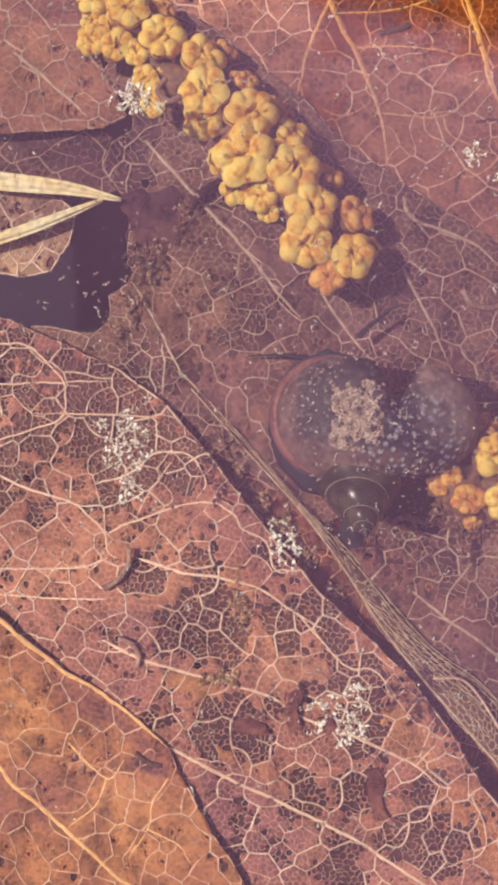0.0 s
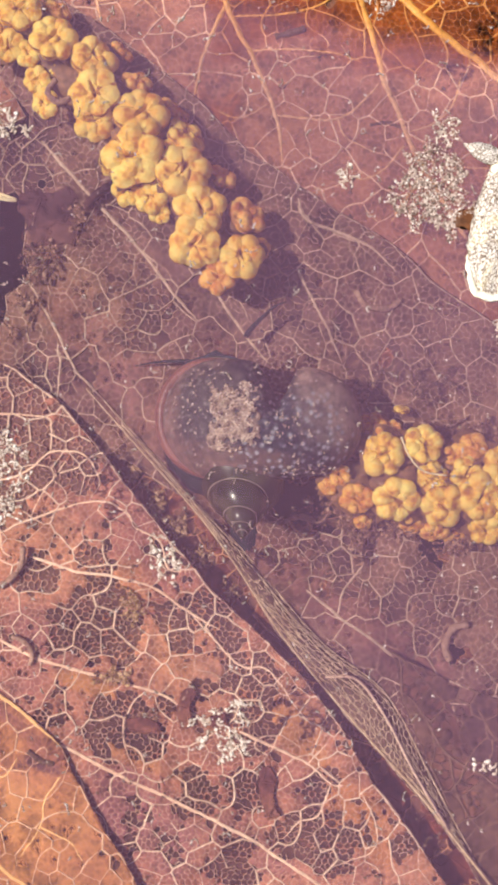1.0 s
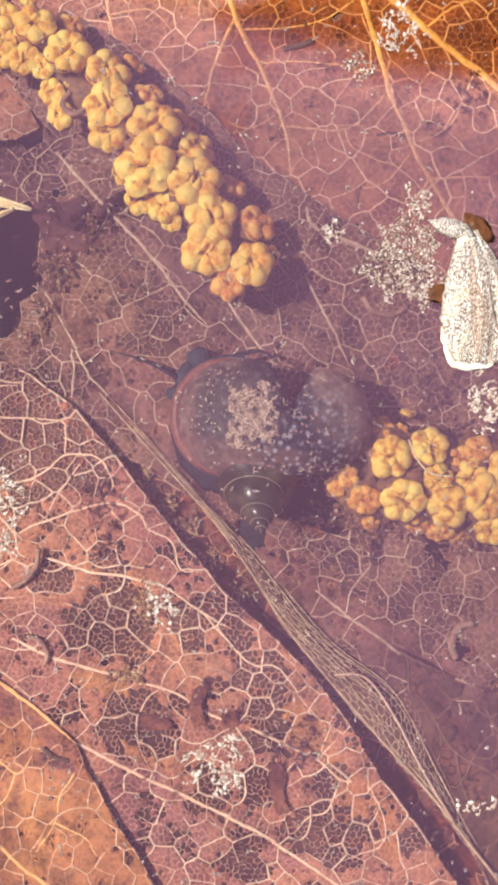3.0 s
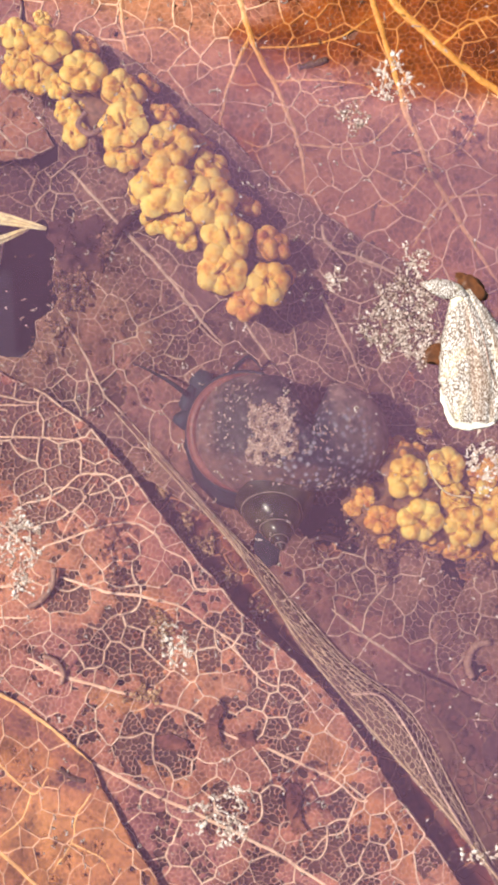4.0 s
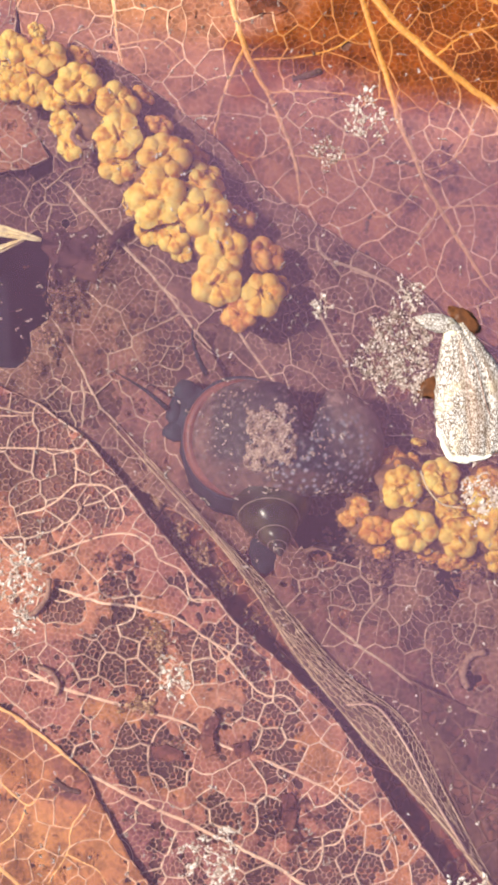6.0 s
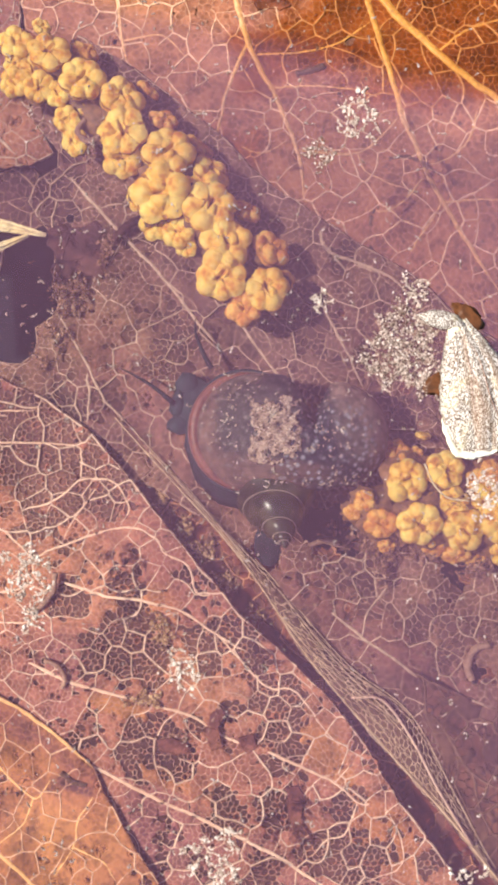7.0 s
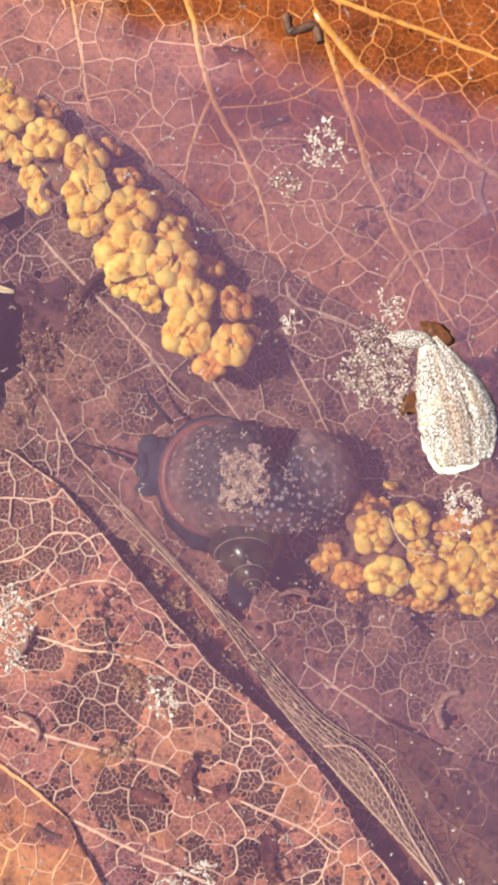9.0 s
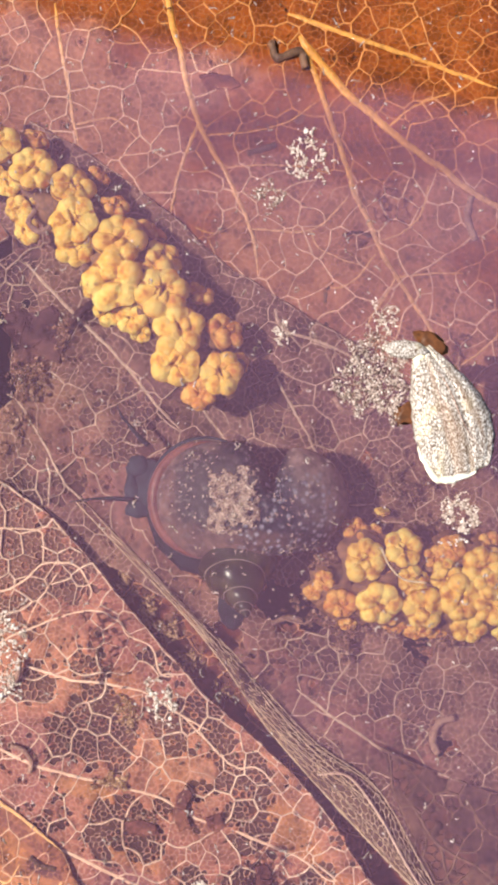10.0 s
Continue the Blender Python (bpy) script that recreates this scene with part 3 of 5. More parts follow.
def leaf(label, outline, height, blade_mat, vein_mat, seed, holes=(), chance=0.03, veins=(), main_mat=None, pitch=12.5, fine_width=1.4, fine_mat=None, veiled=0.985, pits=(), pricked=0.1, girth=1.0, plain=(), faint_mat=None, skin_mat=None, thin_skin=False, net=1.0, group="sunken leaves"):
    r = np.random.RandomState(seed)
    poly = ragged(outline, r)
    big, mid, small = scatter(poly, 135, r, 150), scatter(poly, 43, r, 60), scatter(poly, pitch, r, 30)
    keep = inside(small[:, 0], small[:, 1], poly)
    near_edge = ((snap(small, poly) - small) ** 2).sum(1) < (3 * pitch) ** 2
    small = small[keep | near_edge]
    keep = inside(small[:, 0], small[:, 1], poly)
    rim = ~keep & (((snap(small, poly) - small) ** 2).sum(1) < (1.1 * pitch) ** 2)
    c2 = nearest(small, mid)
    c1 = nearest(mid, big)
    from mathutils.geometry import delaunay_2d_cdt
    _, _, faces, *_ = delaunay_2d_cdt([Vector(p) for p in small.tolist()], [], [], 0, 1e-4)
    tri = np.array([f for f in faces if len(f) == 3])
    a, b, c = small[tri[:, 0]], small[tri[:, 1]], small[tri[:, 2]]
    d = 2 * (a[:, 0] * (b[:, 1] - c[:, 1]) + b[:, 0] * (c[:, 1] - a[:, 1]) + c[:, 0] * (a[:, 1] - b[:, 1]))
    d[np.abs(d) < 1e-6] = 1e-6
    aa, bb, cc = (a**2).sum(1), (b**2).sum(1), (c**2).sum(1)
    cx = (aa * (b[:, 1] - c[:, 1]) + bb * (c[:, 1] - a[:, 1]) + cc * (a[:, 1] - b[:, 1])) / d
    cy = (aa * (c[:, 0] - b[:, 0]) + bb * (a[:, 0] - c[:, 0]) + cc * (b[:, 0] - a[:, 0])) / d
    mean = (a + b + c) / 3
    node = np.stack([cx, cy], -1)
    far = ((node - mean) ** 2).sum(1) > (1.5 * pitch) ** 2
    node[far] = mean[far]
    # the cell walls: pairs of triangles that share a side
    side = np.sort(np.concatenate([tri[:, [0, 1]], tri[:, [1, 2]], tri[:, [2, 0]]]), 1)
    owner = np.tile(np.arange(len(tri)), 3)
    order = np.lexsort((side[:, 1], side[:, 0]))
    side, owner = side[order], owner[order]
    twin = np.nonzero((side[1:] == side[:-1]).all(1))[0]
    s0, s1, e0, e1 = side[twin, 0], side[twin, 1], owner[twin], owner[twin + 1]
    level = np.where(c2[s0] != c2[s1], np.where(c1[c2[s0]] != c1[c2[s1]], 3, 2), 1)
    lo_c, hi_c = np.minimum(c2[s0], c2[s1]).astype(np.int64), np.maximum(c2[s0], c2[s1]).astype(np.int64)
    level[(level == 2) & ((lo_c * 7919 + hi_c * 104729 + seed) % 100 < 22)] = 1
    # the larger veins run smoother than the cells
    big_e = level > 1
    for k in range(26):
        acc, cnt = np.zeros_like(node), np.zeros(len(node))
        for p, q in ((e0[big_e], e1[big_e]), (e1[big_e], e0[big_e])):
            np.add.at(acc, p, node[q])
            np.add.at(cnt, p, 1)
        go = cnt == 2
        node[go] = 0.4 * node[go] + 0.6 * acc[go] / cnt[go][:, None]
        go = cnt == 3
        node[go] = 0.86 * node[go] + 0.14 * acc[go] / cnt[go][:, None]
    # the small cells follow: free corners and centres move to the middle of their neighbours
    on_vein = cnt > 0
    for _ in range(2):
        acc, cnt = np.zeros_like(node), np.zeros(len(node))
        for p, q in ((e0, e1), (e1, e0)):
            np.add.at(acc, p, node[q])
            np.add.at(cnt, p, 1)
        go = ~on_vein & (cnt == 3)
        node[go] = 0.5 * node[go] + 0.5 * acc[go] / cnt[go][:, None]
    acc, cnt = np.zeros_like(small), np.zeros(len(small))
    for cell in (s0, s1):
        for e in (e0, e1):
            np.add.at(acc, cell, node[e])
            np.add.at(cnt, cell, 1)
    go = cnt > 5
    small[go] = acc[go] / cnt[go][:, None]
    out = ~inside(node[:, 0], node[:, 1], poly)
    node[out] = snap(node[out], poly)
    small[rim] = snap(small[rim], poly)
    keep |= rim
    # decayed cells
    want = np.full(len(small), chance)
    for u, v, rad, prob in holes:
        q = np.sqrt(((small - (u, v)) ** 2).sum(1)) / (rad * (1 + 0.3 * waves(small[:, 0], small[:, 1], seed + 8, 70)))
        want = np.maximum(want, prob * np.clip(2.4 - 1.9 * q, 0, 1))
    gone = (0.6 * r.uniform(size=len(mid))[c2] + 0.4 * r.uniform(size=len(small)) < want)
    gone |= r.uniform(size=len(small)) < 0.1 * chance
    solid = keep & ~gone
    for u, v, rad in pits:
        wob = 1 + 0.25 * waves(small[:, 0], small[:, 1], seed + 3, 50)
        pit = ((small - (u, v)) ** 2).sum(1) < (rad * wob) ** 2
        keep &= ~pit
    solid = keep & ~gone
    veil = keep & gone & (r.uniform(size=len(small)) < veiled)
    # blade: fans round the cell centres
    allp = np.concatenate([small, node])
    ns = len(small)
    puff = np.where(np.arange(len(allp)) < ns, 1.2, 0.0)
    z = height(allp[:, 0], allp[:, 1]) + puff

    def fans(cells, sink):
        fan = np.concatenate([np.stack([s, ns + p, ns + q], -1)[cells[s]] for s, p, q in ((s0, e0, e1), (s1, e1, e0))])
        pa, pb, pc = allp[fan[:, 0]], allp[fan[:, 1]], allp[fan[:, 2]]
        area = (pb[:, 0] - pa[:, 0]) * (pc[:, 1] - pa[:, 1]) - (pb[:, 1] - pa[:, 1]) * (pc[:, 0] - pa[:, 0])
        fan[area > 0] = fan[area > 0][:, ::-1]
        fan = fan[np.abs(area) > 1e-3]
        used = np.unique(fan)
        remap = np.zeros(len(allp), int)
        remap[used] = np.arange(len(used))
        return spots(allp[used, 0], allp[used, 1], z[used] - sink), remap[fan]

    # cells eaten from the middle keep a border along their veins
    eaten = np.zeros(len(small))
    part_way = gone & keep & (r.uniform(size=len(small)) < 0.3)
    eaten[part_way] = r.uniform(0.6, 0.92, part_way.sum())
    pin = solid & (r.uniform(size=len(small)) < pricked * np.clip(0.5 + waves(small[:, 0], small[:, 1], seed + 9, 110), 0, 1.5))
    eaten[pin] = r.uniform(0.2, 0.5, pin.sum())
    solid &= ~pin
    veil |= pin & (r.uniform(size=len(small)) < 0.8)

    def borders():
        cs, p, q = (np.concatenate(x) for x in ((s0, s1), (e0, e1), (e1, e0)))
        ok = (eaten[cs] > 0) & (p != q)
        cs, p, q = cs[ok], node[p[ok]], node[q[ok]]
        k = eaten[cs][:, None]
        quad = np.stack([p, q, small[cs] + (q - small[cs]) * k, small[cs] + (p - small[cs]) * k], 1)
        turn = (q[:, 0] - p[:, 0]) * (small[cs][:, 1] - p[:, 1]) - (q[:, 1] - p[:, 1]) * (small[cs][:, 0] - p[:, 0])
        quad[turn > 0] = quad[turn > 0][:, ::-1]
        flat = quad.reshape(-1, 2)
        return spots(flat[:, 0], flat[:, 1], height(flat[:, 0], flat[:, 1])), np.arange(len(flat)).reshape(-1, 4)

    top = thing("leaf", spot(*np.mean(outline, 0), float(height(*np.mean(outline, 0)))), label, "leaf", group)
    bv, bf = fans(solid, 0)
    ev, ef = borders()
    blade = part("blade", np.concatenate([bv, ev]), [tuple(x) for x in bf.tolist()] + [tuple(x) for x in (ef + len(bv)).tolist()], blade_mat, top, smooth=True)
    if veil.any():
        part("skin", *fans(veil, 4.0), skin_mat or SKIN, top, "thin dark brown leaf skin left between the veins")
    solidify = blade.modifiers.new("thickness", "SOLIDIFY")
    solidify.thickness, solidify.offset = 0.00009, -1
    # vein network
    show = (keep[s0] | keep[s1]) & (e0 != e1)
    rank = ((lo_c * 92821 + hi_c * 68917 + seed) % 1000) / 1000.0
    width = np.where(level == 2, 1.9 + 3.3 * rank**1.4, np.array([0, fine_width, 3.7, 5.6])[level]) * r.uniform(0.8, 1.2, len(level))
    # veins bared by decay stand out; in whole blade they hardly differ from it
    bare = gone[s0] | gone[s1] | thin_skin
    mid_e = 0.5 * (node[e0] + node[e1])
    smooth_zone = np.zeros(len(level), bool)
    for u0, v0, u1, v1, rad in plain:
        d = np.array([u1 - u0, v1 - v0], float)
        t = np.clip(((mid_e - (u0, v0)) @ d) / (d @ d + 1e-9), 0, 1)[:, None]
        smooth_zone |= np.linalg.norm(mid_e - ((u0, v0) + t * d), axis=1) < rad * (1 + 0.3 * waves(mid_e[:, 0], mid_e[:, 1], seed + 6, 60))
    faint = (smooth_zone & (level < 3)) | ((level == 1) & ~bare)
    width = net * np.where(faint, 0.85 * width, width)
    # some of the finest veinlets have rotted away
    show &= ~((level == 1) & (gone[s0] | gone[s1]) & (r.uniform(size=len(level)) < 0.2))
    width = np.where((level == 1) & bare, width * r.uniform(0.55, 1.15, len(level)), width)
    for name, pick, mat, lab in (("vein_network", (level > 1) & ~faint, vein_mat, "raised net of pale leaf veins"), ("fine_veins", (level == 1) & ~faint, fine_mat or vein_mat, "hair-fine net bared between the veins"), ("blade_veins", faint, faint_mat or fine_mat or vein_mat, "faint net under the leaf skin")):
        ed = show & pick
        if ed.any():
            vv, ff = ribs(node[e0[ed]], node[e1[ed]], width[ed], height)
            part(name, vv, ff, mat, top, lab, "stuff")
    for pts, w0, w1 in veins:
        path = smooth_path(pts, 10 * len(pts))
        path = path + np.stack([waves(path[:, 0], path[:, 1], seed + 5 + k, 60) + 0.5 * waves(path[:, 0], path[:, 1], seed + 7 + k, 26) for k in (0, 1)], -1) * 1.3
        wid = girth * np.linspace(w0, w1, len(path)) * (1 + 0.13 * waves(path[:, 0], path[:, 1], seed + 4, 22)) * np.clip(np.minimum(np.linspace(0.45, 8, len(path)), np.linspace(6, 0.25, len(path))), 0, 1)
        zz = height(path[:, 0], path[:, 1])
        tv, tf = tube(spots(path[:, 0], path[:, 1], zz + 0.4), wid / 2 * U, 8, 0.42)
        part("main_vein", tv, tf, main_mat or vein_mat, top)
    return top


def level_field(base, seed, amp=5.0, size=160.0, slope=(0.0, 0.0)):
    return lambda u, v: base + amp * waves(u, v, seed, size) + slope[0] * (np.asarray(u) - 441) + slope[1] * (np.asarray(v) - 784)


# dark gaps in the litter under and beside the snail, and along the fold
PITS = [(598, 935, 50), (560, 915, 34), (632, 955, 30), (480, 985, 30), (820, 1012, 28), (862, 1192, 20)]
FOLD = [(282, 885, 28), (330, 945, 32), (390, 1015, 32), (440, 1075, 32), (490, 1130, 30), (545, 1185, 26), (750, 1440, 45), (810, 1510, 42), (860, 1570, 40)]
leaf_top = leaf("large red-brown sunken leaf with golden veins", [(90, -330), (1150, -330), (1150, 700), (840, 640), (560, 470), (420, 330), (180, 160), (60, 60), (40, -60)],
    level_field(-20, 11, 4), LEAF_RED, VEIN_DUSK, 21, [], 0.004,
    [([(395, -200), (430, -40), (455, 65), (500, 155), (540, 250), (556, 350)], 15, 8), ([(640, -90), (672, 0), (705, 105), (735, 205), (790, 330), (850, 430), (905, 520)], 15, 9),
     ([(640, -90), (712, 5), (790, 80), (882, 155), (960, 215), (1060, 270)], 20, 12), ([(455, 65), (420, 140), (395, 245)], 10, 6), ([(200, -160), (222, 0), (236, 98)], 9, 7),
     ([(620, -130), (800, -60), (1000, 20)], 13, 9), ([(905, 520), (960, 480), (1040, 400)], 8, 4), ([(455, 88), (600, 72), (675, 25)], 5, 4),
     ([(490, 145), (560, 142), (640, 148), (690, 165)], 5, 3), ([(545, 256), (600, 262), (650, 264), (700, 225), (724, 200)], 6, 5), ([(650, 264), (665, 295), (690, 310), (742, 330)], 5, 3), ([(802, 350), (770, 400), (738, 448)], 7, 4), ([(802, 352), (860, 346), (935, 350)], 6, 4),
     ([(862, 188), (852, 235), (820, 268), (768, 288)], 6, 4), ([(768, 308), (735, 345), (700, 366), (660, 362)], 6, 3), ([(792, 80), (850, 42), (920, 20)], 6, 4), ([(440, 250), (480, 262), (528, 238)], 5, 3), ([(232, 60), (300, 50), (345, 90)], 5, 3)], VEIN_GOLD, pitch=13.5, fine_width=1.5, fine_mat=FINE_ROSE, pricked=0.02, faint_mat=FAINT_RED, girth=0.82, net=1.12)
leaf_mid = leaf("thin grey-brown skeletonised sunken leaf", [(60, 190), (150, 50), (245, 105), (400, 225), (490, 318), (560, 362), (650, 425), (745, 480), (830, 560), (960, 640), (1150, 700), (1150, 1800), (960, 1720), (880, 1545), (760, 1400), (640, 1265), (545, 1150), (455, 1000), (400, 930), (345, 900), (290, 860), (180, 830), (60, 790), (-100, 700), (-60, 625), (60, 640), (78, 600), (75, 575), (118, 545), (105, 500), (110, 420), (60, 350), (75, 310), (130, 275)],
    level_field(-8, 12, 6), LEAF_GREY, VEIN_GREY, 22, [(290, 580, 100, 0.25), (640, 660, 80, 0.35), (598, 930, 62, 1.0), (480, 985, 36, 1.0), (590, 1000, 50, 0.5), (700, 1000, 60, 0.4), (750, 700, 60, 0.6), (100, 330, 60, 0.6), (130, 720, 40, 0.6), (250, 430, 40, 0.5), (860, 1180, 50, 0.4), (450, 545, 60, 0.5), (560, 570, 70, 0.45), (800, 1120, 80, 0.5), (640, 1060, 60, 0.5), (700, 430, 70, 0.5), (180, 710, 45, 0.7), (100, 350, 60, 0.6), (320, 620, 60, 0.5)], 0.05,
    [([(135, 305), (235, 415), (315, 500), (360, 560), (415, 620)], 7, 5), ([(580, 400), (600, 440), (700, 480), (755, 530)], 7, 4), ([(580, 520), (620, 600), (660, 685)], 6, 4), ([(440, 570), (490, 640), (530, 690)], 6, 4),
     ([(600, 1085), (760, 1200), (900, 1260), (1100, 1330)], 6, 4), ([(110, 545), (165, 640), (195, 700), (250, 760)], 5, 4), ([(700, 1040), (665, 1085), (655, 1130)], 5, 3), ([(165, 655), (170, 700), (165, 750)], 5, 3)], fine_width=1.65, fine_mat=FINE_GREY, pits=PITS, faint_mat=FAINT_GREY, skin_mat=SKIN_GREY, thin_skin=True, net=0.8,
    plain=[(195, 640, 420, 880, 36), (470, 1010, 900, 1300, 40), (330, 500, 470, 640, 26), (110, 560, 200, 660, 24)])
leaf_near = leaf("pink-brown sunken leaf eaten to lace in patches", [(-320, 560), (-120, 610), (0, 662), (90, 702), (170, 762), (240, 842), (300, 922), (390, 1032), (440, 1092), (520, 1162), (600, 1242), (660, 1322), (720, 1422), (790, 1512), (850, 1602), (900, 1800), (-320, 1800)],
    lambda u, v: level_field(22, 13, 5)(u, v) - 17 * np.clip((1330 - np.asarray(u) - np.asarray(v)) / 420, 0, 1), LEAF_PINK, VEIN_PALE, 23, [(505, 1245, 44, 1.0), (505, 1300, 42, 1.0), (520, 1340, 30, 0.9), (490, 1215, 30, 0.9), (235, 1130, 62, 0.95), (195, 1165, 45, 0.9), (270, 1160, 50, 0.85), (430, 1125, 42, 0.9), (375, 1150, 40, 0.8), (465, 1170, 34, 0.8), (255, 1320, 48, 1.0), (320, 1345, 40, 1.0), (300, 1290, 34, 0.9), (500, 1430, 40, 1.0), (640, 1525, 62, 1.0), (585, 1520, 40, 0.8), (415, 1435, 42, 0.9), (355, 1030, 34, 0.5),
    (100, 830, 115, 0.85), (50, 740, 70, 0.85), (190, 870, 55, 0.85), (-100, 760, 150, 0.8), (-60, 950, 90, 0.35), (235, 1038, 36, 0.9), (165, 1285, 38, 0.6), (610, 1435, 40, 0.7), (130, 1075, 40, 0.6), (370, 1540, 34, 0.6), (480, 1560, 50, 0.7), (320, 1490, 40, 0.5), (770, 1540, 40, 0.6), (350, 1275, 40, 0.6), (420, 1260, 30, 0.5)], 0.13,
    [([(50, 900), (110, 880), (155, 848), (210, 850), (240, 895), (225, 930)], 6, 4), ([(68, 988), (110, 966), (230, 932), (285, 950), (305, 978), (345, 1000), (358, 1045), (400, 1055)], 6, 4), ([(118, 1028), (200, 1052), (265, 1062), (330, 1080), (400, 1125), (450, 1155)], 8, 5),
     ([(155, 848), (155, 805), (130, 782), (-60, 778)], 5, 4), ([(400, 1125), (480, 1212), (530, 1220), (558, 1250), (590, 1295), (640, 1340)], 6, 3), ([(380, 1290), (440, 1315)], 7, 6), ([(480, 1330), (560, 1365), (605, 1385), (645, 1422), (675, 1425)], 8, 4), ([(60, 1170), (130, 1205), (200, 1225), (260, 1240), (350, 1270), (385, 1290)], 9, 6),
     ([(645, 1422), (625, 1475), (590, 1490), (560, 1520)], 5, 3), ([(-250, 655), (-130, 658), (-79, 658), (-40, 686), (-6, 723), (-9, 782), (-57, 804), (-130, 827), (-240, 850)], 6, 4), ([(-250, 735), (-130, 728), (-68, 725), (-6, 723), (73, 720)], 5, 4),
     ([(-230, 840), (-130, 881), (-62, 912), (0, 929), (40, 957), (68, 988), (71, 1019), (90, 1031)], 7, 4), ([(-260, 1060), (-130, 1050), (-79, 1049), (23, 1045), (79, 1026)], 6, 4), ([(181, 861), (150, 905), (119, 957)], 4, 3), ([(160, 1350), (260, 1400), (370, 1452), (470, 1500), (570, 1560), (700, 1650)], 9, 8), ([(605, 1385), (640, 1350)], 4, 3), ([(700, 1440), (725, 1490), (720, 1535), (650, 1565)], 4, 3), ([(-150, 1090), (0, 1100), (80, 1100)], 5, 3)], VEIN_WARM, 10.8, 1.6, FINE_PINK, pricked=0.05, girth=0.76, faint_mat=FAINT_PINK, skin_mat=SKIN_DARK)
leaf_low = leaf("orange-brown sunken leaf with a torn margin", [(-320, 985), (-128, 1126), (-64, 1180), (0, 1228), (60, 1268), (120, 1310), (178, 1362), (195, 1405), (225, 1460), (252, 1510), (285, 1555), (330, 1640), (370, 1800), (-320, 1800)],
    lambda u, v: level_field(22, 13, 5)(u, v) + 4 + np.maximum(0, (np.asarray(u) - 80) * 0.03 + (np.asarray(v) - 1330) * 0.02), LEAF_ORANGE, VEIN_ROSE, 24, [(40, 1365, 25, 0.5), (250, 1555, 25, 0.5)], 0.015,
    [([(-260, 1035), (-128, 1130), (-64, 1184), (0, 1230), (60, 1265), (120, 1310), (178, 1362)], 11, 8), ([(0, 1350), (68, 1412), (100, 1380)], 6, 4), ([(68, 1412), (50, 1460), (0, 1500)], 5, 3), ([(-240, 1290), (-130, 1382), (-96, 1422), (-29, 1478), (78, 1576), (123, 1610), (190, 1680)], 11, 9), ([(175, 1410), (150, 1450), (140, 1500), (100, 1560)], 5, 3), ([(140, 1500), (190, 1525), (215, 1560)], 5, 3)], VEIN_AMBER, fine_mat=FINE_RED, pricked=0.10, girth=0.76, faint_mat=FAINT_ORANGE, skin_mat=SKIN_DARK)
leaf_deep = leaf("dark red-brown leaf lying deepest", [(-350, 690), (-100, 680), (80, 700), (200, 600), (400, 500), (700, 560), (1150, 690), (1150, 1850), (-350, 1850)],
    level_field(-22, 15, 4), LEAF_DEEP, FINE_RED, 25, [(310, 930, 80, 0.75), (390, 1010, 60, 0.75), (450, 1080, 60, 0.8), (600, 935, 75, 1.0), (820, 1010, 50, 0.9), (560, 1190, 50, 0.7), (740, 1430, 80, 0.8), (480, 985, 45, 1.0), (850, 1560, 60, 0.7)], 0.02, [], None, 15, pits=PITS + FOLD)
leaf_side = leaf("dim purple-brown leaf under the catkin", [(-350, -330), (60, -330), (46, -20), (40, 130), (104, 262), (60, 282), (-40, 286), (-130, 292), (-350, 298)],
    level_field(-46, 16, 5), LEAF_MAUVE, VEIN_GREY, 26, [], 0.05, [([(-90, 150), (-20, 210), (40, 262)], 7, 5)], None, 16)
leaf_lace = leaf("tan lace remnant of a leaf beside the straw bracts", [(-300, 385), (-130, 380), (-10, 405), (14, 430), (4, 484), (-28, 528), (-74, 541), (-130, 532), (-300, 560)],
    level_field(-24, 18, 4), LEAF_TAN, VEIN_PALE, 28, [(-60, 460, 80, 0.35)], 0.1, [([(-200, 500), (-110, 470), (-40, 430)], 6, 4), ([(-20, 425), (-40, 480), (-75, 530)], 5, 3), ([(-40, 455), (-10, 470)], 4, 2)], None, 13, fine_mat=FINE_PINK)
# blade colour carries the shadow band below leaf_side's edge
leaf_under = leaf("purple-brown leaf under the straw bracts, darkened for shade", [(-350, 270), (50, 262), (78, 300), (62, 345), (92, 385), (60, 402), (-60, 398), (-350, 400)],
    level_field(-74, 20, 5), LEAF_SCRAP, FAINT_GREY, 30, [], 0.03, [], None, 15)
leaf_rot = leaf("dark rotten brown leaf in the deeper litter", [(752, 1192), (820, 1228), (905, 1262), (1000, 1300), (1150, 1340), (1150, 1800), (960, 1720), (896, 1570), (852, 1460), (800, 1350), (770, 1270)],
    level_field(-1, 21, 4), LEAF_ROT, BRACT_DIM, 31, [(900, 1400, 120, 0.3), (770, 1230, 50, 0.6), (900, 1270, 60, 0.5), (1000, 1310, 60, 0.5), (820, 1390, 40, 0.5)], 0.12, [([(800, 1290), (850, 1370), (930, 1420), (1010, 1520)], 5, 3), ([(900, 1290), (940, 1350), (1000, 1370)], 5, 3), ([(850, 1370), (870, 1450), (930, 1530)], 4, 3)], BRACT_DIM, 15)
leaf_bottom = leaf("blackened rotten leaf in the gap under the others", [(190, 740), (420, 860), (620, 1080), (760, 1260), (980, 1500), (1060, 1760), (820, 1760), (600, 1420), (380, 1160), (250, 960)],
    level_field(-29, 33, 2, 110), LEAF_BLACK, LEAF_BLACK, 34, [], 0.02, [], None, 18)
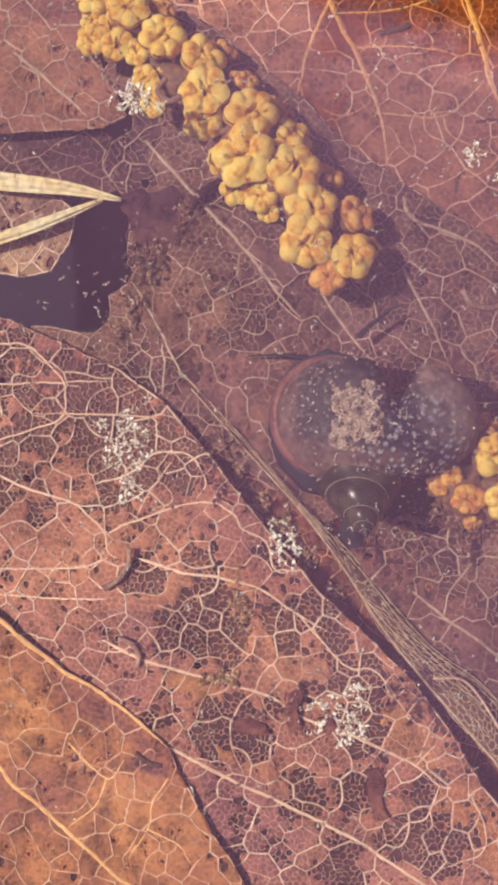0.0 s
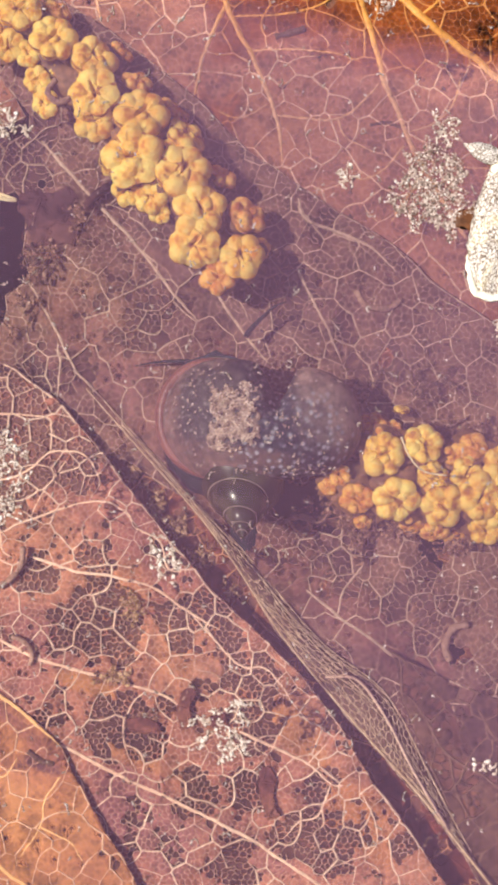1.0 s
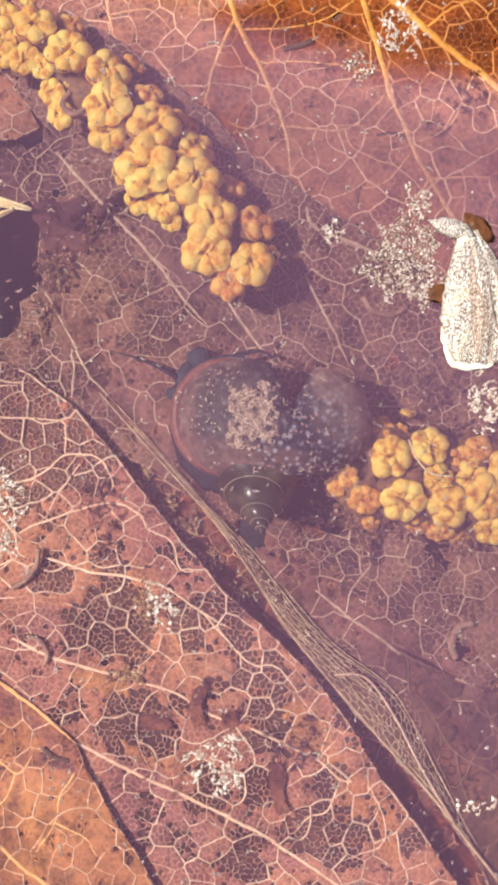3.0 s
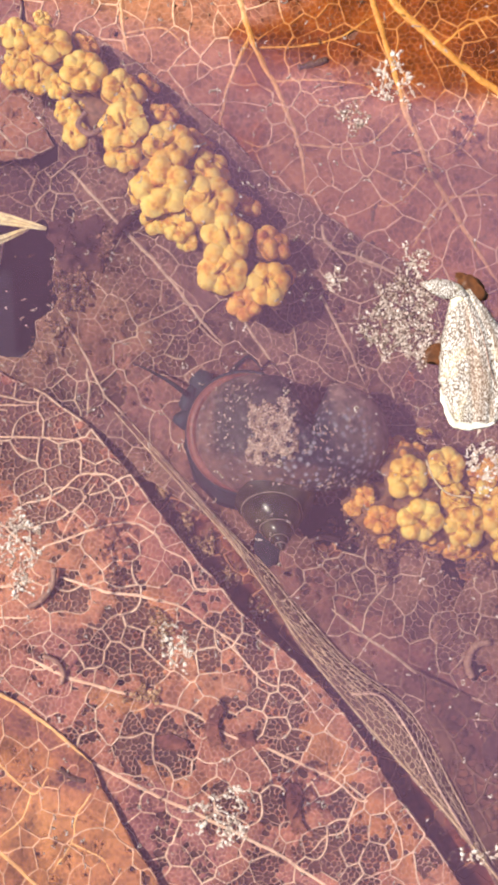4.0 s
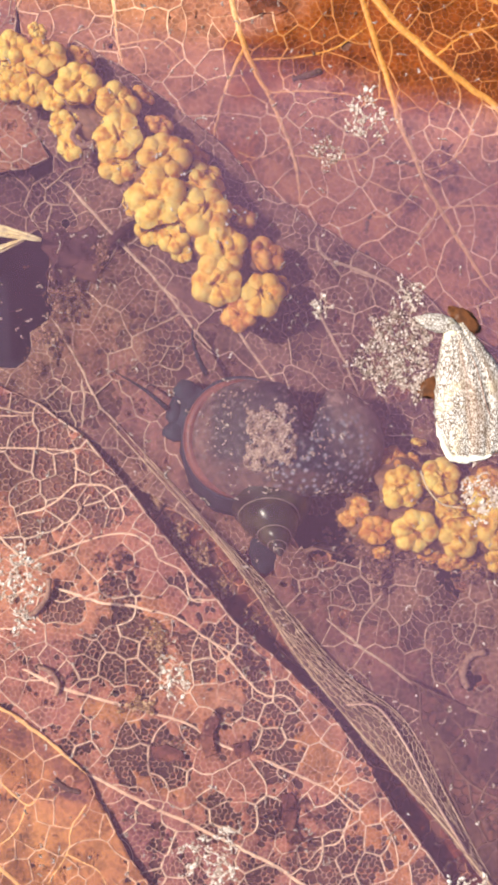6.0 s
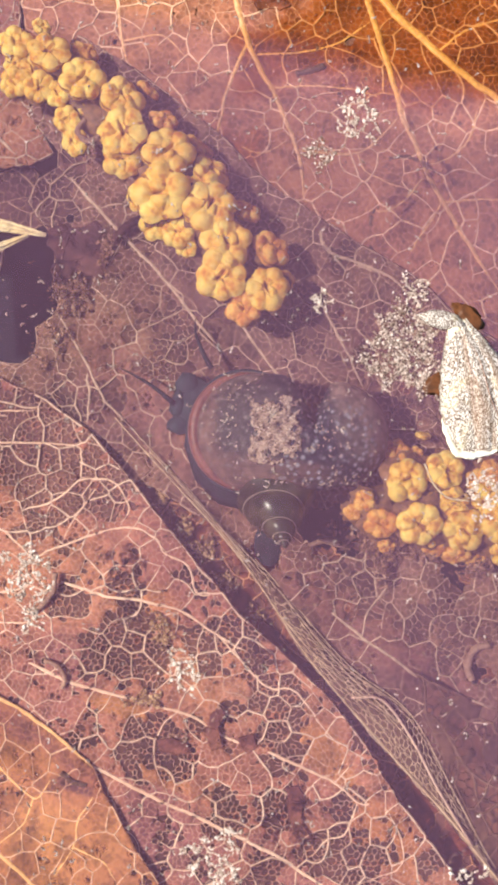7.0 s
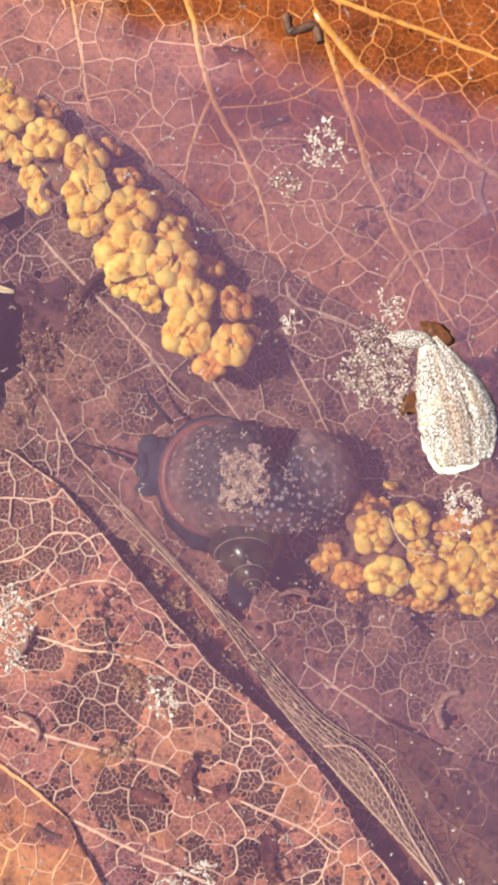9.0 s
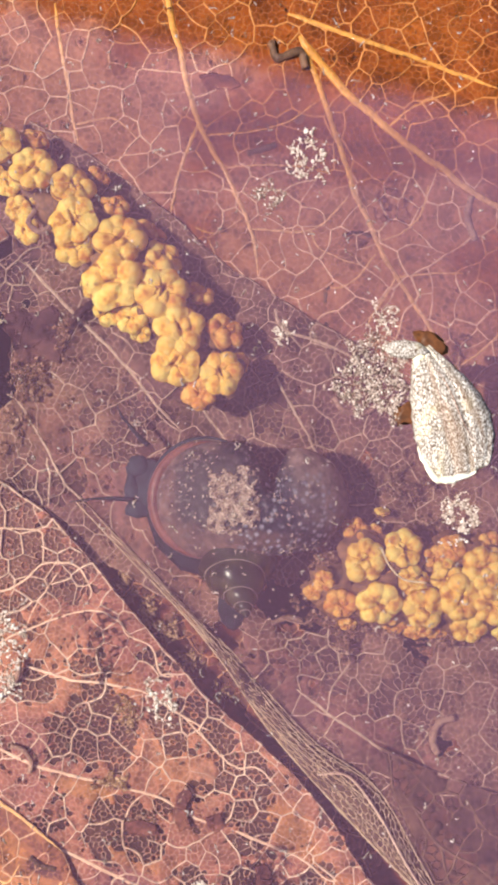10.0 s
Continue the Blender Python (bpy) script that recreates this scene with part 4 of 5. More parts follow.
leaf_flake = leaf("small dark blue-grey leaf flake", [(458, -20), (482, -26), (512, -22), (532, -6), (512, 4), (498, -2), (474, 6)],
    level_field(-14, 19, 2), LEAF_DEEP, LEAF_DEEP, 29, [], 0.0, [], None, 14)
leaf_scrap = leaf("small dim purple leaf scrap by the mud hole", [(98, 396), (120, 388), (150, 396), (182, 384), (196, 402), (188, 430), (202, 452), (192, 486), (168, 478), (150, 492), (128, 484), (112, 496), (104, 470), (116, 446), (96, 424)],
    level_field(-3, 17, 2), LEAF_SCRAP, LEAF_SCRAP, 27, [], 0.04, [], None, 11)
for k, (name, pts) in enumerate((("thin red-brown leaf flake lying on lace", [(290, 1312), (318, 1308), (346, 1318), (350, 1332), (322, 1336), (296, 1330)]), ("dark brown leaf flake lying on lace", [(384, 1268), (402, 1250), (412, 1262), (398, 1290), (404, 1322), (388, 1330), (376, 1302)]), ("dark brown curled leaf flake on lace", [(520, 1398), (540, 1390), (552, 1412), (546, 1452), (556, 1478), (536, 1484), (524, 1450)]), ("dim brown leaf flake on the vein", [(436, 1308), (460, 1300), (468, 1322), (452, 1334), (440, 1328)]))):
    leaf(name, pts, level_field(29, 40 + k, 1.5), FLAKE_RED, FLAKE_RED, 50 + k, [], 0.0, [], None, 9, group="leaf flakes")


# ---- rolled margin of the thin leaf ----
def rolled_margin():
    """A dry fibrous edge, rolled over: a lens-shaped arch of long fibres on a thin membrane."""
    low = smooth_path([(215, 735), (300, 830), (400, 940), (470, 1030), (560, 1165), (700, 1330), (800, 1440), (880, 1540), (960, 1640)], 90)
    high = smooth_path([(226, 729), (313, 822), (412, 933), (492, 1018), (625, 1172), (738, 1262), (815, 1400), (888, 1535), (965, 1640)], 90)
    top = thing("rolled_leaf_margin", spot(640, 1250, 0), "straw-coloured fibrous rolled leaf margin", "leaf edge")
    n = 15
    t = np.linspace(0, 1, n)
    uv = low[:, None] * (1 - t)[None, :, None] + high[:, None] * t[None, :, None]
    wide = np.linalg.norm(high - low, axis=1)
    z = 4 + np.sin(np.pi * np.clip(t * 0.9 + 0.1, 0, 1))[None] * (4 + wide * 0.16)[:, None] - 8 * t[None]
    v = spots(uv[..., 0], uv[..., 1], z - 2).reshape(-1, 3)
    f = [(i * n + j, i * n + j + 1, (i + 1) * n + j + 1, (i + 1) * n + j) for i in range(26, len(low) - 1) for j in range(n - 1)]
    mem = part("membrane", v, f, MEMBRANE, top)
    s = mem.modifiers.new("thickness", "SOLIDIFY")
    s.thickness = 0.00006
    r = np.random.RandomState(5)
    def arch(i, t):
        w = np.interp(i, np.arange(90), wide)
        p = np.stack([np.interp(i, np.arange(90), low[:, k]) * (1 - t) + np.interp(i, np.arange(90), high[:, k]) * t for k in (0, 1)], -1)
        return p, 5 + np.sin(np.pi * np.clip(t * 0.9 + 0.1, 0, 1)) * (4 + w * 0.16) - 8 * t

    from mathutils.geometry import delaunay_2d_cdt
    gx, gy = np.meshgrid(np.arange(0, 66, 1.0), np.arange(-0.5, 7.5, 0.87))
    site = np.stack([gx.ravel(), gy.ravel()], -1) + r.uniform(-0.42, 0.42, (gx.size, 2))
    tri = np.array([f for f in delaunay_2d_cdt([Vector(p) for p in site.tolist()], [], [], 0, 1e-5)[2] if len(f) == 3])
    mid_t = site[tri].mean(1)
    side = np.sort(np.concatenate([tri[:, [0, 1]], tri[:, [1, 2]], tri[:, [2, 0]]]), 1)
    own = np.tile(np.arange(len(tri)), 3)
    order = np.lexsort((side[:, 1], side[:, 0]))
    side, own = side[order], own[order]
    twin = np.nonzero((side[1:] == side[:-1]).all(1))[0]
    pile = Pile()
    for a, b in zip(own[twin], own[twin + 1]):
        g = np.linspace(mid_t[a], mid_t[b], 4)
        i, t = 27 + g[:, 0] * 0.95, g[:, 1] / 6.6
        if (t < 0).any() or (t > 1).any() or (i > 89).any():
            continue
        if r.uniform() > np.interp(i[0], np.arange(90), wide) / 60:
            continue
        p, zz = arch(i, t)
        pile.add(*tube(spots(p[:, 0], p[:, 1], zz), r.uniform(0.45, 1.0) * U, 5, 0.7))
    for k in range(15):
        i0 = r.uniform(0, 16) if k < 7 else r.uniform(30, 60)
        i = np.linspace(i0, min(89, i0 + r.uniform(16, 30)), 14)
        t = np.clip(np.linspace(r.uniform(0, 1), r.uniform(0, 1), 14), 0.03, 0.97)
        p, zz = arch(i, t)
        pile.add(*tube(spots(p[:, 0], p[:, 1], zz + 0.5), (r.uniform(0.5, 0.9) if k < 7 else r.uniform(0.6, 1.1)) * U, 5, 0.7))
    part("fibre", pile.verts(), pile.f, STRAW_DULL, top, "fine straw-coloured fibre net", "stuff")
    for path, w in ((low, 6.0), (high, 3.0)):
        zz = (10 if path is low else -2) + 0 * path[:, 0]
        part("edge_vein", *tube(spots(path[:, 0], path[:, 1], zz)[0 if path is low else 30 :], (w / 2 * U * np.linspace(0.3, 1, 90))[0 if path is low else 30 :], 8), STRAW_DULL, top)
    mid = smooth_path([(635, 1235), (690, 1240), (740, 1305), (790, 1400), (850, 1500)], 30)
    part("edge_vein", *tube(spots(mid[:, 0], mid[:, 1], 16), 2.4 * U, 8), VEIN_PALE, top)


MEMBRANE = mottled("membrane", [(0.3, (0.09, 0.045, 0.03)), (0.65, (0.19, 0.10, 0.065))], 400, 3000, 0.6)
STRAW_DULL = mottled("straw_dull", [(0.3, (0.54, 0.36, 0.21)), (0.65, (0.82, 0.62, 0.40))], 300, 1800, 0.5, 0.1, 0.4)
rolled_margin()


# ---- catkins ----
def floret_mesh(r, rad, mat):
    """A button of plump anther lobes, two rows deep, with brown gaps and a cleft between them."""
    n, seg, rings = r.randint(5, 8), 66, 26
    a = r.uniform(0, 6.28) + 2 * np.pi * np.arange(n) / n + r.uniform(-0.2, 0.2, n)
    mids = np.stack([np.cos(a), np.sin(a)], -1) * r.uniform(0.54, 0.68, (n, 1))
    k = r.randint(1, 4)
    b = r.uniform(0, 6.28) + 2 * np.pi * np.arange(k) / k
    mids = np.vstack([mids, np.stack([np.cos(b), np.sin(b)], -1) * r.uniform(0.20, 0.30, (k, 1))])
    size = np.concatenate([r.uniform(0.34, 0.49, n), r.uniform(0.28, 0.42, k)])
    lift = np.concatenate([r.uniform(0.02, 0.14, n), r.uniform(0.14, 0.24, k)])
    t = np.linspace(0, 2 * np.pi, seg, endpoint=False)
    ray = np.stack([np.cos(t), np.sin(t)], -1)
    along = ray @ mids.T
    off = (mids**2).sum(1)[None] - along**2
    reach = np.where(off < size[None] ** 2, along + np.sqrt(np.clip(size[None] ** 2 - off, 0, None)), 0.0).max(1)
    reach = np.maximum(reach, 0.86)
    rho = np.concatenate([np.linspace(0.04, 1.0, rings - 4), [1.0, 0.97, 0.88, 0.7]])
    drop = np.concatenate([np.zeros(rings - 4), [0.14, 0.30, 0.46, 0.58]])
    xy = rho[:, None, None] * reach[None, :, None] * ray[None]
    d2 = ((xy[:, :, None] - mids[None, None]) ** 2).sum(-1)
    domes = np.where(d2 < size**2, lift + 0.95 * np.sqrt(np.clip(size**2 - d2, 0, None)), 0.0).max(-1)
    near = np.sort(np.sqrt(d2) / size, -1)
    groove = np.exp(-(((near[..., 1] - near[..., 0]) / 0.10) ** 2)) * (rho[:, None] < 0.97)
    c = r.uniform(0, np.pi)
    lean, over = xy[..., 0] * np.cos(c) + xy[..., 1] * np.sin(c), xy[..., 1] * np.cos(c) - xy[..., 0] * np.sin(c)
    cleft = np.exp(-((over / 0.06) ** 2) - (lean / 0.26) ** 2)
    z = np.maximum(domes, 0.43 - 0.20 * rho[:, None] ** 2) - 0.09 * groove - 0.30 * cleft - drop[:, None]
    v = np.stack([xy[..., 0], xy[..., 1], z - 0.05], -1).reshape(-1, 3)
    f = [(i * seg + j, (i + 1) * seg + j, (i + 1) * seg + (j + 1) % seg, i * seg + (j + 1) % seg) for i in range(rings - 1) for j in range(seg)]
    f.append(tuple(range(seg)))
    f.append(tuple(range((rings - 1) * seg, rings * seg))[::-1])
    me = mesh_from("floret", v * rad * U, f, mat)
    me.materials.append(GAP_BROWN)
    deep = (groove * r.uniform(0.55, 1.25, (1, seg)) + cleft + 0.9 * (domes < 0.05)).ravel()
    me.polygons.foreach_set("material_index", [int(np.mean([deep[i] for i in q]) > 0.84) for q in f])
    return me


def catkin(label, axis, half, florets, seed, base=0.0, size=1.0, fringe=1.0, bract_mat=None, pollen_mat=None):
    r = np.random.RandomState(seed)
    c = axis[len(axis) // 2]
    at = spot(c[0], c[1], base)
    top = thing("catkin", at, label, "catkin", "fallen catkins")
    path = smooth_path(axis, 24)
    part("stem", *tube(spots(path[:, 0], path[:, 1], base + half * 0.55), half * 0.42 * U * np.sin(np.linspace(0.5, 2.64, 24)), 10), BRACT, top, "dark brown catkin axis")
    pollen_mat = pollen_mat or POLLEN
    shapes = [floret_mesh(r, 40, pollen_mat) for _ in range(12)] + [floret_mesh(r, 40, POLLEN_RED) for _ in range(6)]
    for k, (u, v, rad, *rust) in enumerate(florets):
        d = np.sqrt(((path - (u, v)) ** 2).sum(1).min())
        up = math.sqrt(max(0.0, 1 - (d / (half * 1.08)) ** 2))
        z = base + half * (0.42 + 0.62 * up) + (rad - 38) * 0.7
        me = shapes[r.randint(12, 18)] if rust else shapes[r.randint(0, 12)]
        ob = new("floret", me)
        ob.parent = top
        near = path[((path - (u, v)) ** 2).sum(1).argmin()]
        out = Vector((u - near[0], near[1] - v, 0)) / half
        tilt = Vector((0, 0, 1)).rotation_difference(Vector((out.x * 0.8, out.y * 0.8, 0.35 + up)))
        ob.matrix_local = Matrix.LocRotScale(spot(u, v, z) - at, tilt @ Euler((0, 0, r.uniform(0, 6.28))).to_quaternion(), (rad * size / 38.5,) * 3)
        # a brown bract under each button
        a = np.linspace(0, 2 * np.pi, 26, endpoint=False)
        rr = rad * fringe * r.uniform(0.74, 1.16, 26)
        k = rad * size / 38.5
        bv = np.array([(0, 0, -0.35 * rad)] + [(x * np.cos(t), x * np.sin(t), -0.15 * rad) for x, t in zip(rr, a)]) * U / k
        br = new("bract", mesh_from("bract", bv, [(0, 1 + i, 1 + (i + 1) % 26) for i in range(26)], bract_mat or BRACT))
        br.parent = ob
        s = br.modifiers.new("thickness", "SOLIDIFY")
        s.thickness = 0.0001
    return top


catkin("yellow pollen-laden fallen catkin under water", [(20, 60), (120, 150), (240, 250), (350, 370), (450, 490), (490, 540)], 78, [
    (38, 62, 30), (85, 35, 17), (100, 82, 38), (162, 80, 26, 1), (38, 104, 20), (38, 134, 26), (82, 142, 28), (158, 130, 40), (115, 155, 24), (132, 200, 24), (145, 240, 26), (228, 165, 40), (165, 184, 14), (275, 150, 22, 1), (232, 225, 45),
    (232, 272, 34), (303, 205, 27, 1), (312, 262, 46), (365, 252, 28, 1), (298, 336, 52), (388, 300, 37), (385, 360, 48), (262, 340, 26), (330, 402, 30), (345, 430, 20), (450, 368, 27, 1), (415, 424, 45), (408, 482, 46), (495, 436, 35, 1), (488, 508, 40), (447, 540, 32, 1), (520, 490, 20, 1), (290, 390, 28), (350, 330, 28), (70, 110, 24)], 3, 0.0, 0.95, 1.04)
catkin("yellow fallen catkin with brown bracts under water", [(665, 880), (740, 880), (830, 890), (930, 900), (1040, 915)], 88, [
    (718, 797, 26, 1), (766, 770, 15), (735, 850, 40), (805, 832, 38), (690, 925, 32, 1), (660, 885, 20, 1), (762, 925, 42), (820, 890, 30), (838, 935, 42), (785, 968, 26, 1), (822, 980, 28, 1), (880, 880, 30), (890, 835, 30, 1), (905, 920, 42), (915, 975, 36), (945, 870, 40), (962, 935, 40), (985, 985, 28), (1000, 890, 38), (1030, 940, 36), (960, 830, 26, 1), (860, 990, 24, 1), (640, 905, 18, 1), (752, 800, 16, 1), (700, 965, 18, 1), (775, 890, 22, 1), (860, 850, 22, 1)], 4, -6, 0.87, 1.2, BRACT_RUST, POLLEN_AMBER)


# ---- snail ----
def shell_loft(stops, a0, a1, n, seg=36):
    """A coiled tube from angle a0 to a1 (degrees before the mouth): rings of stop values r, rho, d."""
    ang = np.linspace(a0, a1, n)
    k = np.array(stops, float)
    k = k[k[:, 0].argsort()]
    r, rho, d = (np.interp(ang, k[:, 0], k[:, i]) for i in (1, 2, 3))
    if n > 20:
        for arr in (r, rho, d):
            arr[:] = np.convolve(np.pad(arr, 6, mode="edge"), np.ones(13) / 13, "valid")
    v = []
    phi = np.linspace(0, 2 * np.pi, seg, endpoint=False)
    for t, rr, ro, dd in zip(np.radians(ang), r, rho, d):
        # local frame: +y is the shell's axis towards the mouth end, apex at the origin
        e = np.array([-np.cos(t), 0, -np.sin(t)])
        ring = e[None] * (rr + ro * np.cos(phi))[:, None] + np.array([0, 1, 0])[None] * (dd + ro * 1.05 * np.sin(phi))[:, None]
        v.append(ring)
    v = np.concatenate(v)
    v[:, 0] += 18
    # the fold where the flared mouth meets the older whorl
    fold = np.exp(-(((v[:, 0] - 72) / 22) ** 2)) * np.clip((v[:, 1] - 175) / 90, 0, 1)
    v[:, 1] -= 62 * fold
    v[:, 2] -= 15 * fold * (v[:, 2] > 0)
    f = [(i * seg + j, i * seg + (j + 1) % seg, (i + 1) * seg + (j + 1) % seg, (i + 1) * seg + j) for i in range(n - 1) for j in range(seg)]
    return v, f


STOPS = [(0, 60, 100, 200), (-90, 74, 95, 192), (-180, 104, 82, 182), (-270, 76, 72, 156), (-330, 40, 56, 120)]


def spire_mesh():
    """A stepped cone of whorls; the apex at the origin, leaning up out of the body whorl."""
    seg, n = 44, 90
    d = 4 + 104 * np.linspace(0, 1, n) ** 1.4
    t = np.linspace(0, 2 * np.pi, seg, endpoint=False)
    dd, tt = np.meshgrid(d, t, indexing="ij")
    turn = np.log(dd) / np.log(1.85) + tt / (2 * np.pi)
    step = turn - np.floor(turn)
    rad = 0.63 * dd * (0.80 + 0.24 * np.sqrt(np.clip(np.sin(np.pi * (0.06 + 0.9 * step)), 0, 1)))
    return dd, tt, rad


def spire_place(dd, tt, rad):
    ax = np.array([-0.13, 0.70, -0.69])
    ax /= np.linalg.norm(ax)
    e1 = np.cross(ax, (0, 0, 1.0))
    e1 /= np.linalg.norm(e1)
    e2 = np.cross(ax, e1)
    p = np.array([6.0, 4.0, 108.0]) + dd[..., None] * ax + rad[..., None] * (np.cos(tt)[..., None] * e1 + np.sin(tt)[..., None] * e2)
    return p.reshape(-1, 3) * U + np.array(SNAIL_AT)


SNAIL_AT = spot(508, 968, 52)


def snail():
    top = thing("pond_snail", SNAIL_AT, "dark mottled pond snail with crusted translucent shell", "snail")
    lean = Matrix.Rotation(radians(4), 4, "Z")
    flat = Matrix.Diagonal((1, 1, 0.63, 1))

    def place(v):
        m = lean @ flat
        return np.array([(m @ Vector(p)) * U + SNAIL_AT for p in v])

    v, f = shell_loft(STOPS, -330, 0, 90)
    body = part("body_whorl", place(v), f, SHELL, top)
    dd, tt, rad = spire_mesh()
    n, seg = dd.shape
    f = [(i * seg + j, i * seg + (j + 1) % seg, (i + 1) * seg + (j + 1) % seg, (i + 1) * seg + j) for i in range(n - 1) for j in range(seg)] + [tuple(range(seg))[::-1]]
    spire = part("spire", spire_place(dd, tt, rad), f, SPIRE, top, "glossy olive-brown pointed spire")
    # seam between the whorls
    t = np.linspace(2 * np.pi * 1.0, 2 * np.pi * 5.2, 150)
    ds = 1.85 ** (9.0 - t / (2 * np.pi))
    ok = (ds < 104) & (ds > 6)
    part("suture", *tube(spire_place(ds[ok], t[ok], 0.63 * ds[ok] * 0.90), 1.3 * U, 6), SEAM, spire, "pale thin seam of the whorls")
    # mouth rim
    a = np.linspace(radians(-30), radians(215), 40)
    for name, kk, w, mat, lab in (("lip", 1.0, 6.5, FOOT, "dark blue-grey mouth rim"), ("lip_edge", 0.97, 2.0, SEAM, "thin pale edge of the mouth"), ("lip_band", 0.89, 12.0, LIP, "red-brown band inside the rim")):
        ring = np.stack([-42 - 100 * kk * np.sin(a), 200 + 105 * kk * np.cos(a), 6 + (1 - kk) * 470 + 0 * a], -1)
        part(name, *tube(place(ring), w * U * np.sin(np.linspace(0.25, 2.9, 40)), 8), mat, body, lab)
    # soft body
    part("foot", place(np.concatenate([BALL[0] * (105, 125, 26) + (-50, 185, -42), BALL[0] * (26, 40, 10) + (-20, -4, -92)])), BALL[1] + [tuple(i + len(BALL[0]) for i in q) for q in BALL[1]], FOOT_DARK, top, "dark blue-grey foot")
    # crust on the whorl
    r = np.random.RandomState(9)
    pile = Pile()
    bv, bf = shell_loft(STOPS, -330, 0, 90)
    top_side = bv[bv[:, 2] > 30]
    flakes = Pile()
    def crust_height(x, y):
        d2 = ((top_side[:, :2] - (x, y)) ** 2).sum(1)
        return np.sort(top_side[np.argsort(d2)[:6], 2])[2]

    def on_crust(x, y):
        edge = 1 + 0.30 * math.sin(5 * y + 3 * x + 1) + 0.20 * math.sin(9 * x + 13 * y) + 0.14 * math.sin(21 * x - 17 * y)
        return abs(x) ** 5 + abs(y) ** 5 < edge**3 * 0.7

    gx, gy = np.meshgrid(np.linspace(-1, 1, 44), np.linspace(-1, 1, 54))
    px, py = 4 + 43 * gx + 6 * gy, 197 + 55 * gy
    lump = 3.2 * waves(px, py, 91, 26) + 2.2 * waves(px, py, 92, 11) + 1.4 * waves(px, py, 93, 5)
    cake_v = np.array([(x, y, crust_height(x, y) + 6 + 1.4 * h) for x, y, h in zip(px.ravel(), py.ravel(), lump.ravel())])
    cake_f = [(a * 44 + b, a * 44 + b + 1, a * 44 + b + 45, a * 44 + b + 44) for a in range(53) for b in range(43) if on_crust(gx[a, b], gy[a, b]) and lump[a, b] > -3.6]
    cake = part("crust_sheet", place(cake_v), cake_f, CAKE, body, "caked tan algae crust")
    thick = cake.modifiers.new("thickness", "SOLIDIFY")
    thick.thickness, thick.offset = 0.00012, -1
    for k in range(3600):
        c = r.uniform(-1, 1, 2)
        if not on_crust(*c):
            continue
        at = np.array([4 + 43 * c[0] + 6 * c[1], 197 + 55 * c[1]])
        h = 3.2 * waves(at[0], at[1], 91, 26) + 2.2 * waves(at[0], at[1], 92, 11)
        if r.uniform() > 0.55 + 0.2 * h:
            continue
        pile.add(shard(r) * r.uniform(0.6, 2.0) * r.uniform(0.5, 1.4, 3) + (*at, crust_height(*at) + 6 + 1.4 * h + r.uniform(-0.5, 1.2)), PEBBLE[1])
    for cx, cy, wx, wy, count in ((-75, 222, 22, 36, 44), (-20, 262, 45, 14, 22), (85, 170, 38, 38, 48), (140, 215, 26, 40, 30), (-40, 130, 60, 20, 8), (70, 108, 55, 6, 40)):
        for k in range(count):
            c = np.array([cx + wx * r.normal(), cy + wy * r.normal()])
            turn = r.uniform(0, 6.28)
            for _ in range(r.randint(1, 6)):
                d2 = ((top_side[:, :2] - c) ** 2).sum(1)
                if d2.min() > 60:
                    break
                zz = np.max(top_side[np.argsort(d2)[:4], 2])
                q = r.uniform(0.5, 1.7)
                flakes.add(shard(r) * q * r.uniform(0.6, 1.4, 3) + (*c, zz + 0.6), PEBBLE[1])
                c = c + 1.4 * q * np.array((math.cos(turn), math.sin(turn)))
                turn += r.uniform(-0.9, 0.9)
    part("flakes", place(flakes.verts()), flakes.f, GRAIN, body, "pale flakes stuck to the shell", "stuff", smooth=False)
    part("crust", place(pile.verts()), pile.f, CRUST, body, "tan granular algae crust", "stuff", smooth=False)
    return top


snail_ob = snail()


def tentacle(root, bend, length, name="tentacle", parent=snail_ob, thick=4.4, thin=0.0):
    """A thin tapering feeler; its own +x runs along it."""
    t = np.linspace(0, 1, 14)
    p = np.stack([t * length, bend * t * t, 4 * np.sin(t * 3)], -1) * U
    v, f = tube(p, (thin + (thick - thin) * (1 - t) + 0.8) * U, 7)
    ob = new(name, mesh_from(name, v, f, FOOT_DARK))
    ob.parent = parent
    ob.location = Vector(root) * U
    return ob


def head_mesh():
    """A broad muzzle with a lobe at each corner and a crease down its front."""
    crease = 1 - 0.16 * np.exp(-(((BALL[0][:, 1:2] - 0.1) / 0.16) ** 2)) * (BALL[0][:, :1] < 0)
    pile = Pile()
    pile.add(BALL[0] * (36, 54, 12) * crease + (34, -6, -8), BALL[1])
    for x, y, rx, ry in ((16, 32, 22, 20), (14, -42, 24, 18), (4, -6, 14, 26)):
        pile.add(BALL[0] * (rx, ry, 10) * (1 + 0.1 * np.sin(9 * BALL[0][:, 1:2])) + (x, y, -5), BALL[1])
    return mesh_from("head", pile.verts() * U, pile.f, FOOT)


head_ob = new("head", head_mesh())
head_ob.parent = snail_ob
feeler_a = tentacle((-163, 255, -18), 20, 112)
feeler_b = tentacle((-90, 315, -16), -6, 50, thin=2.5)
feeler_tip = tentacle((49, -6, 0), -14, 40, "tip", feeler_b, 2.6)


# ---- floating husk ----
HUSK_AT = spot(846, 672, LEVEL)


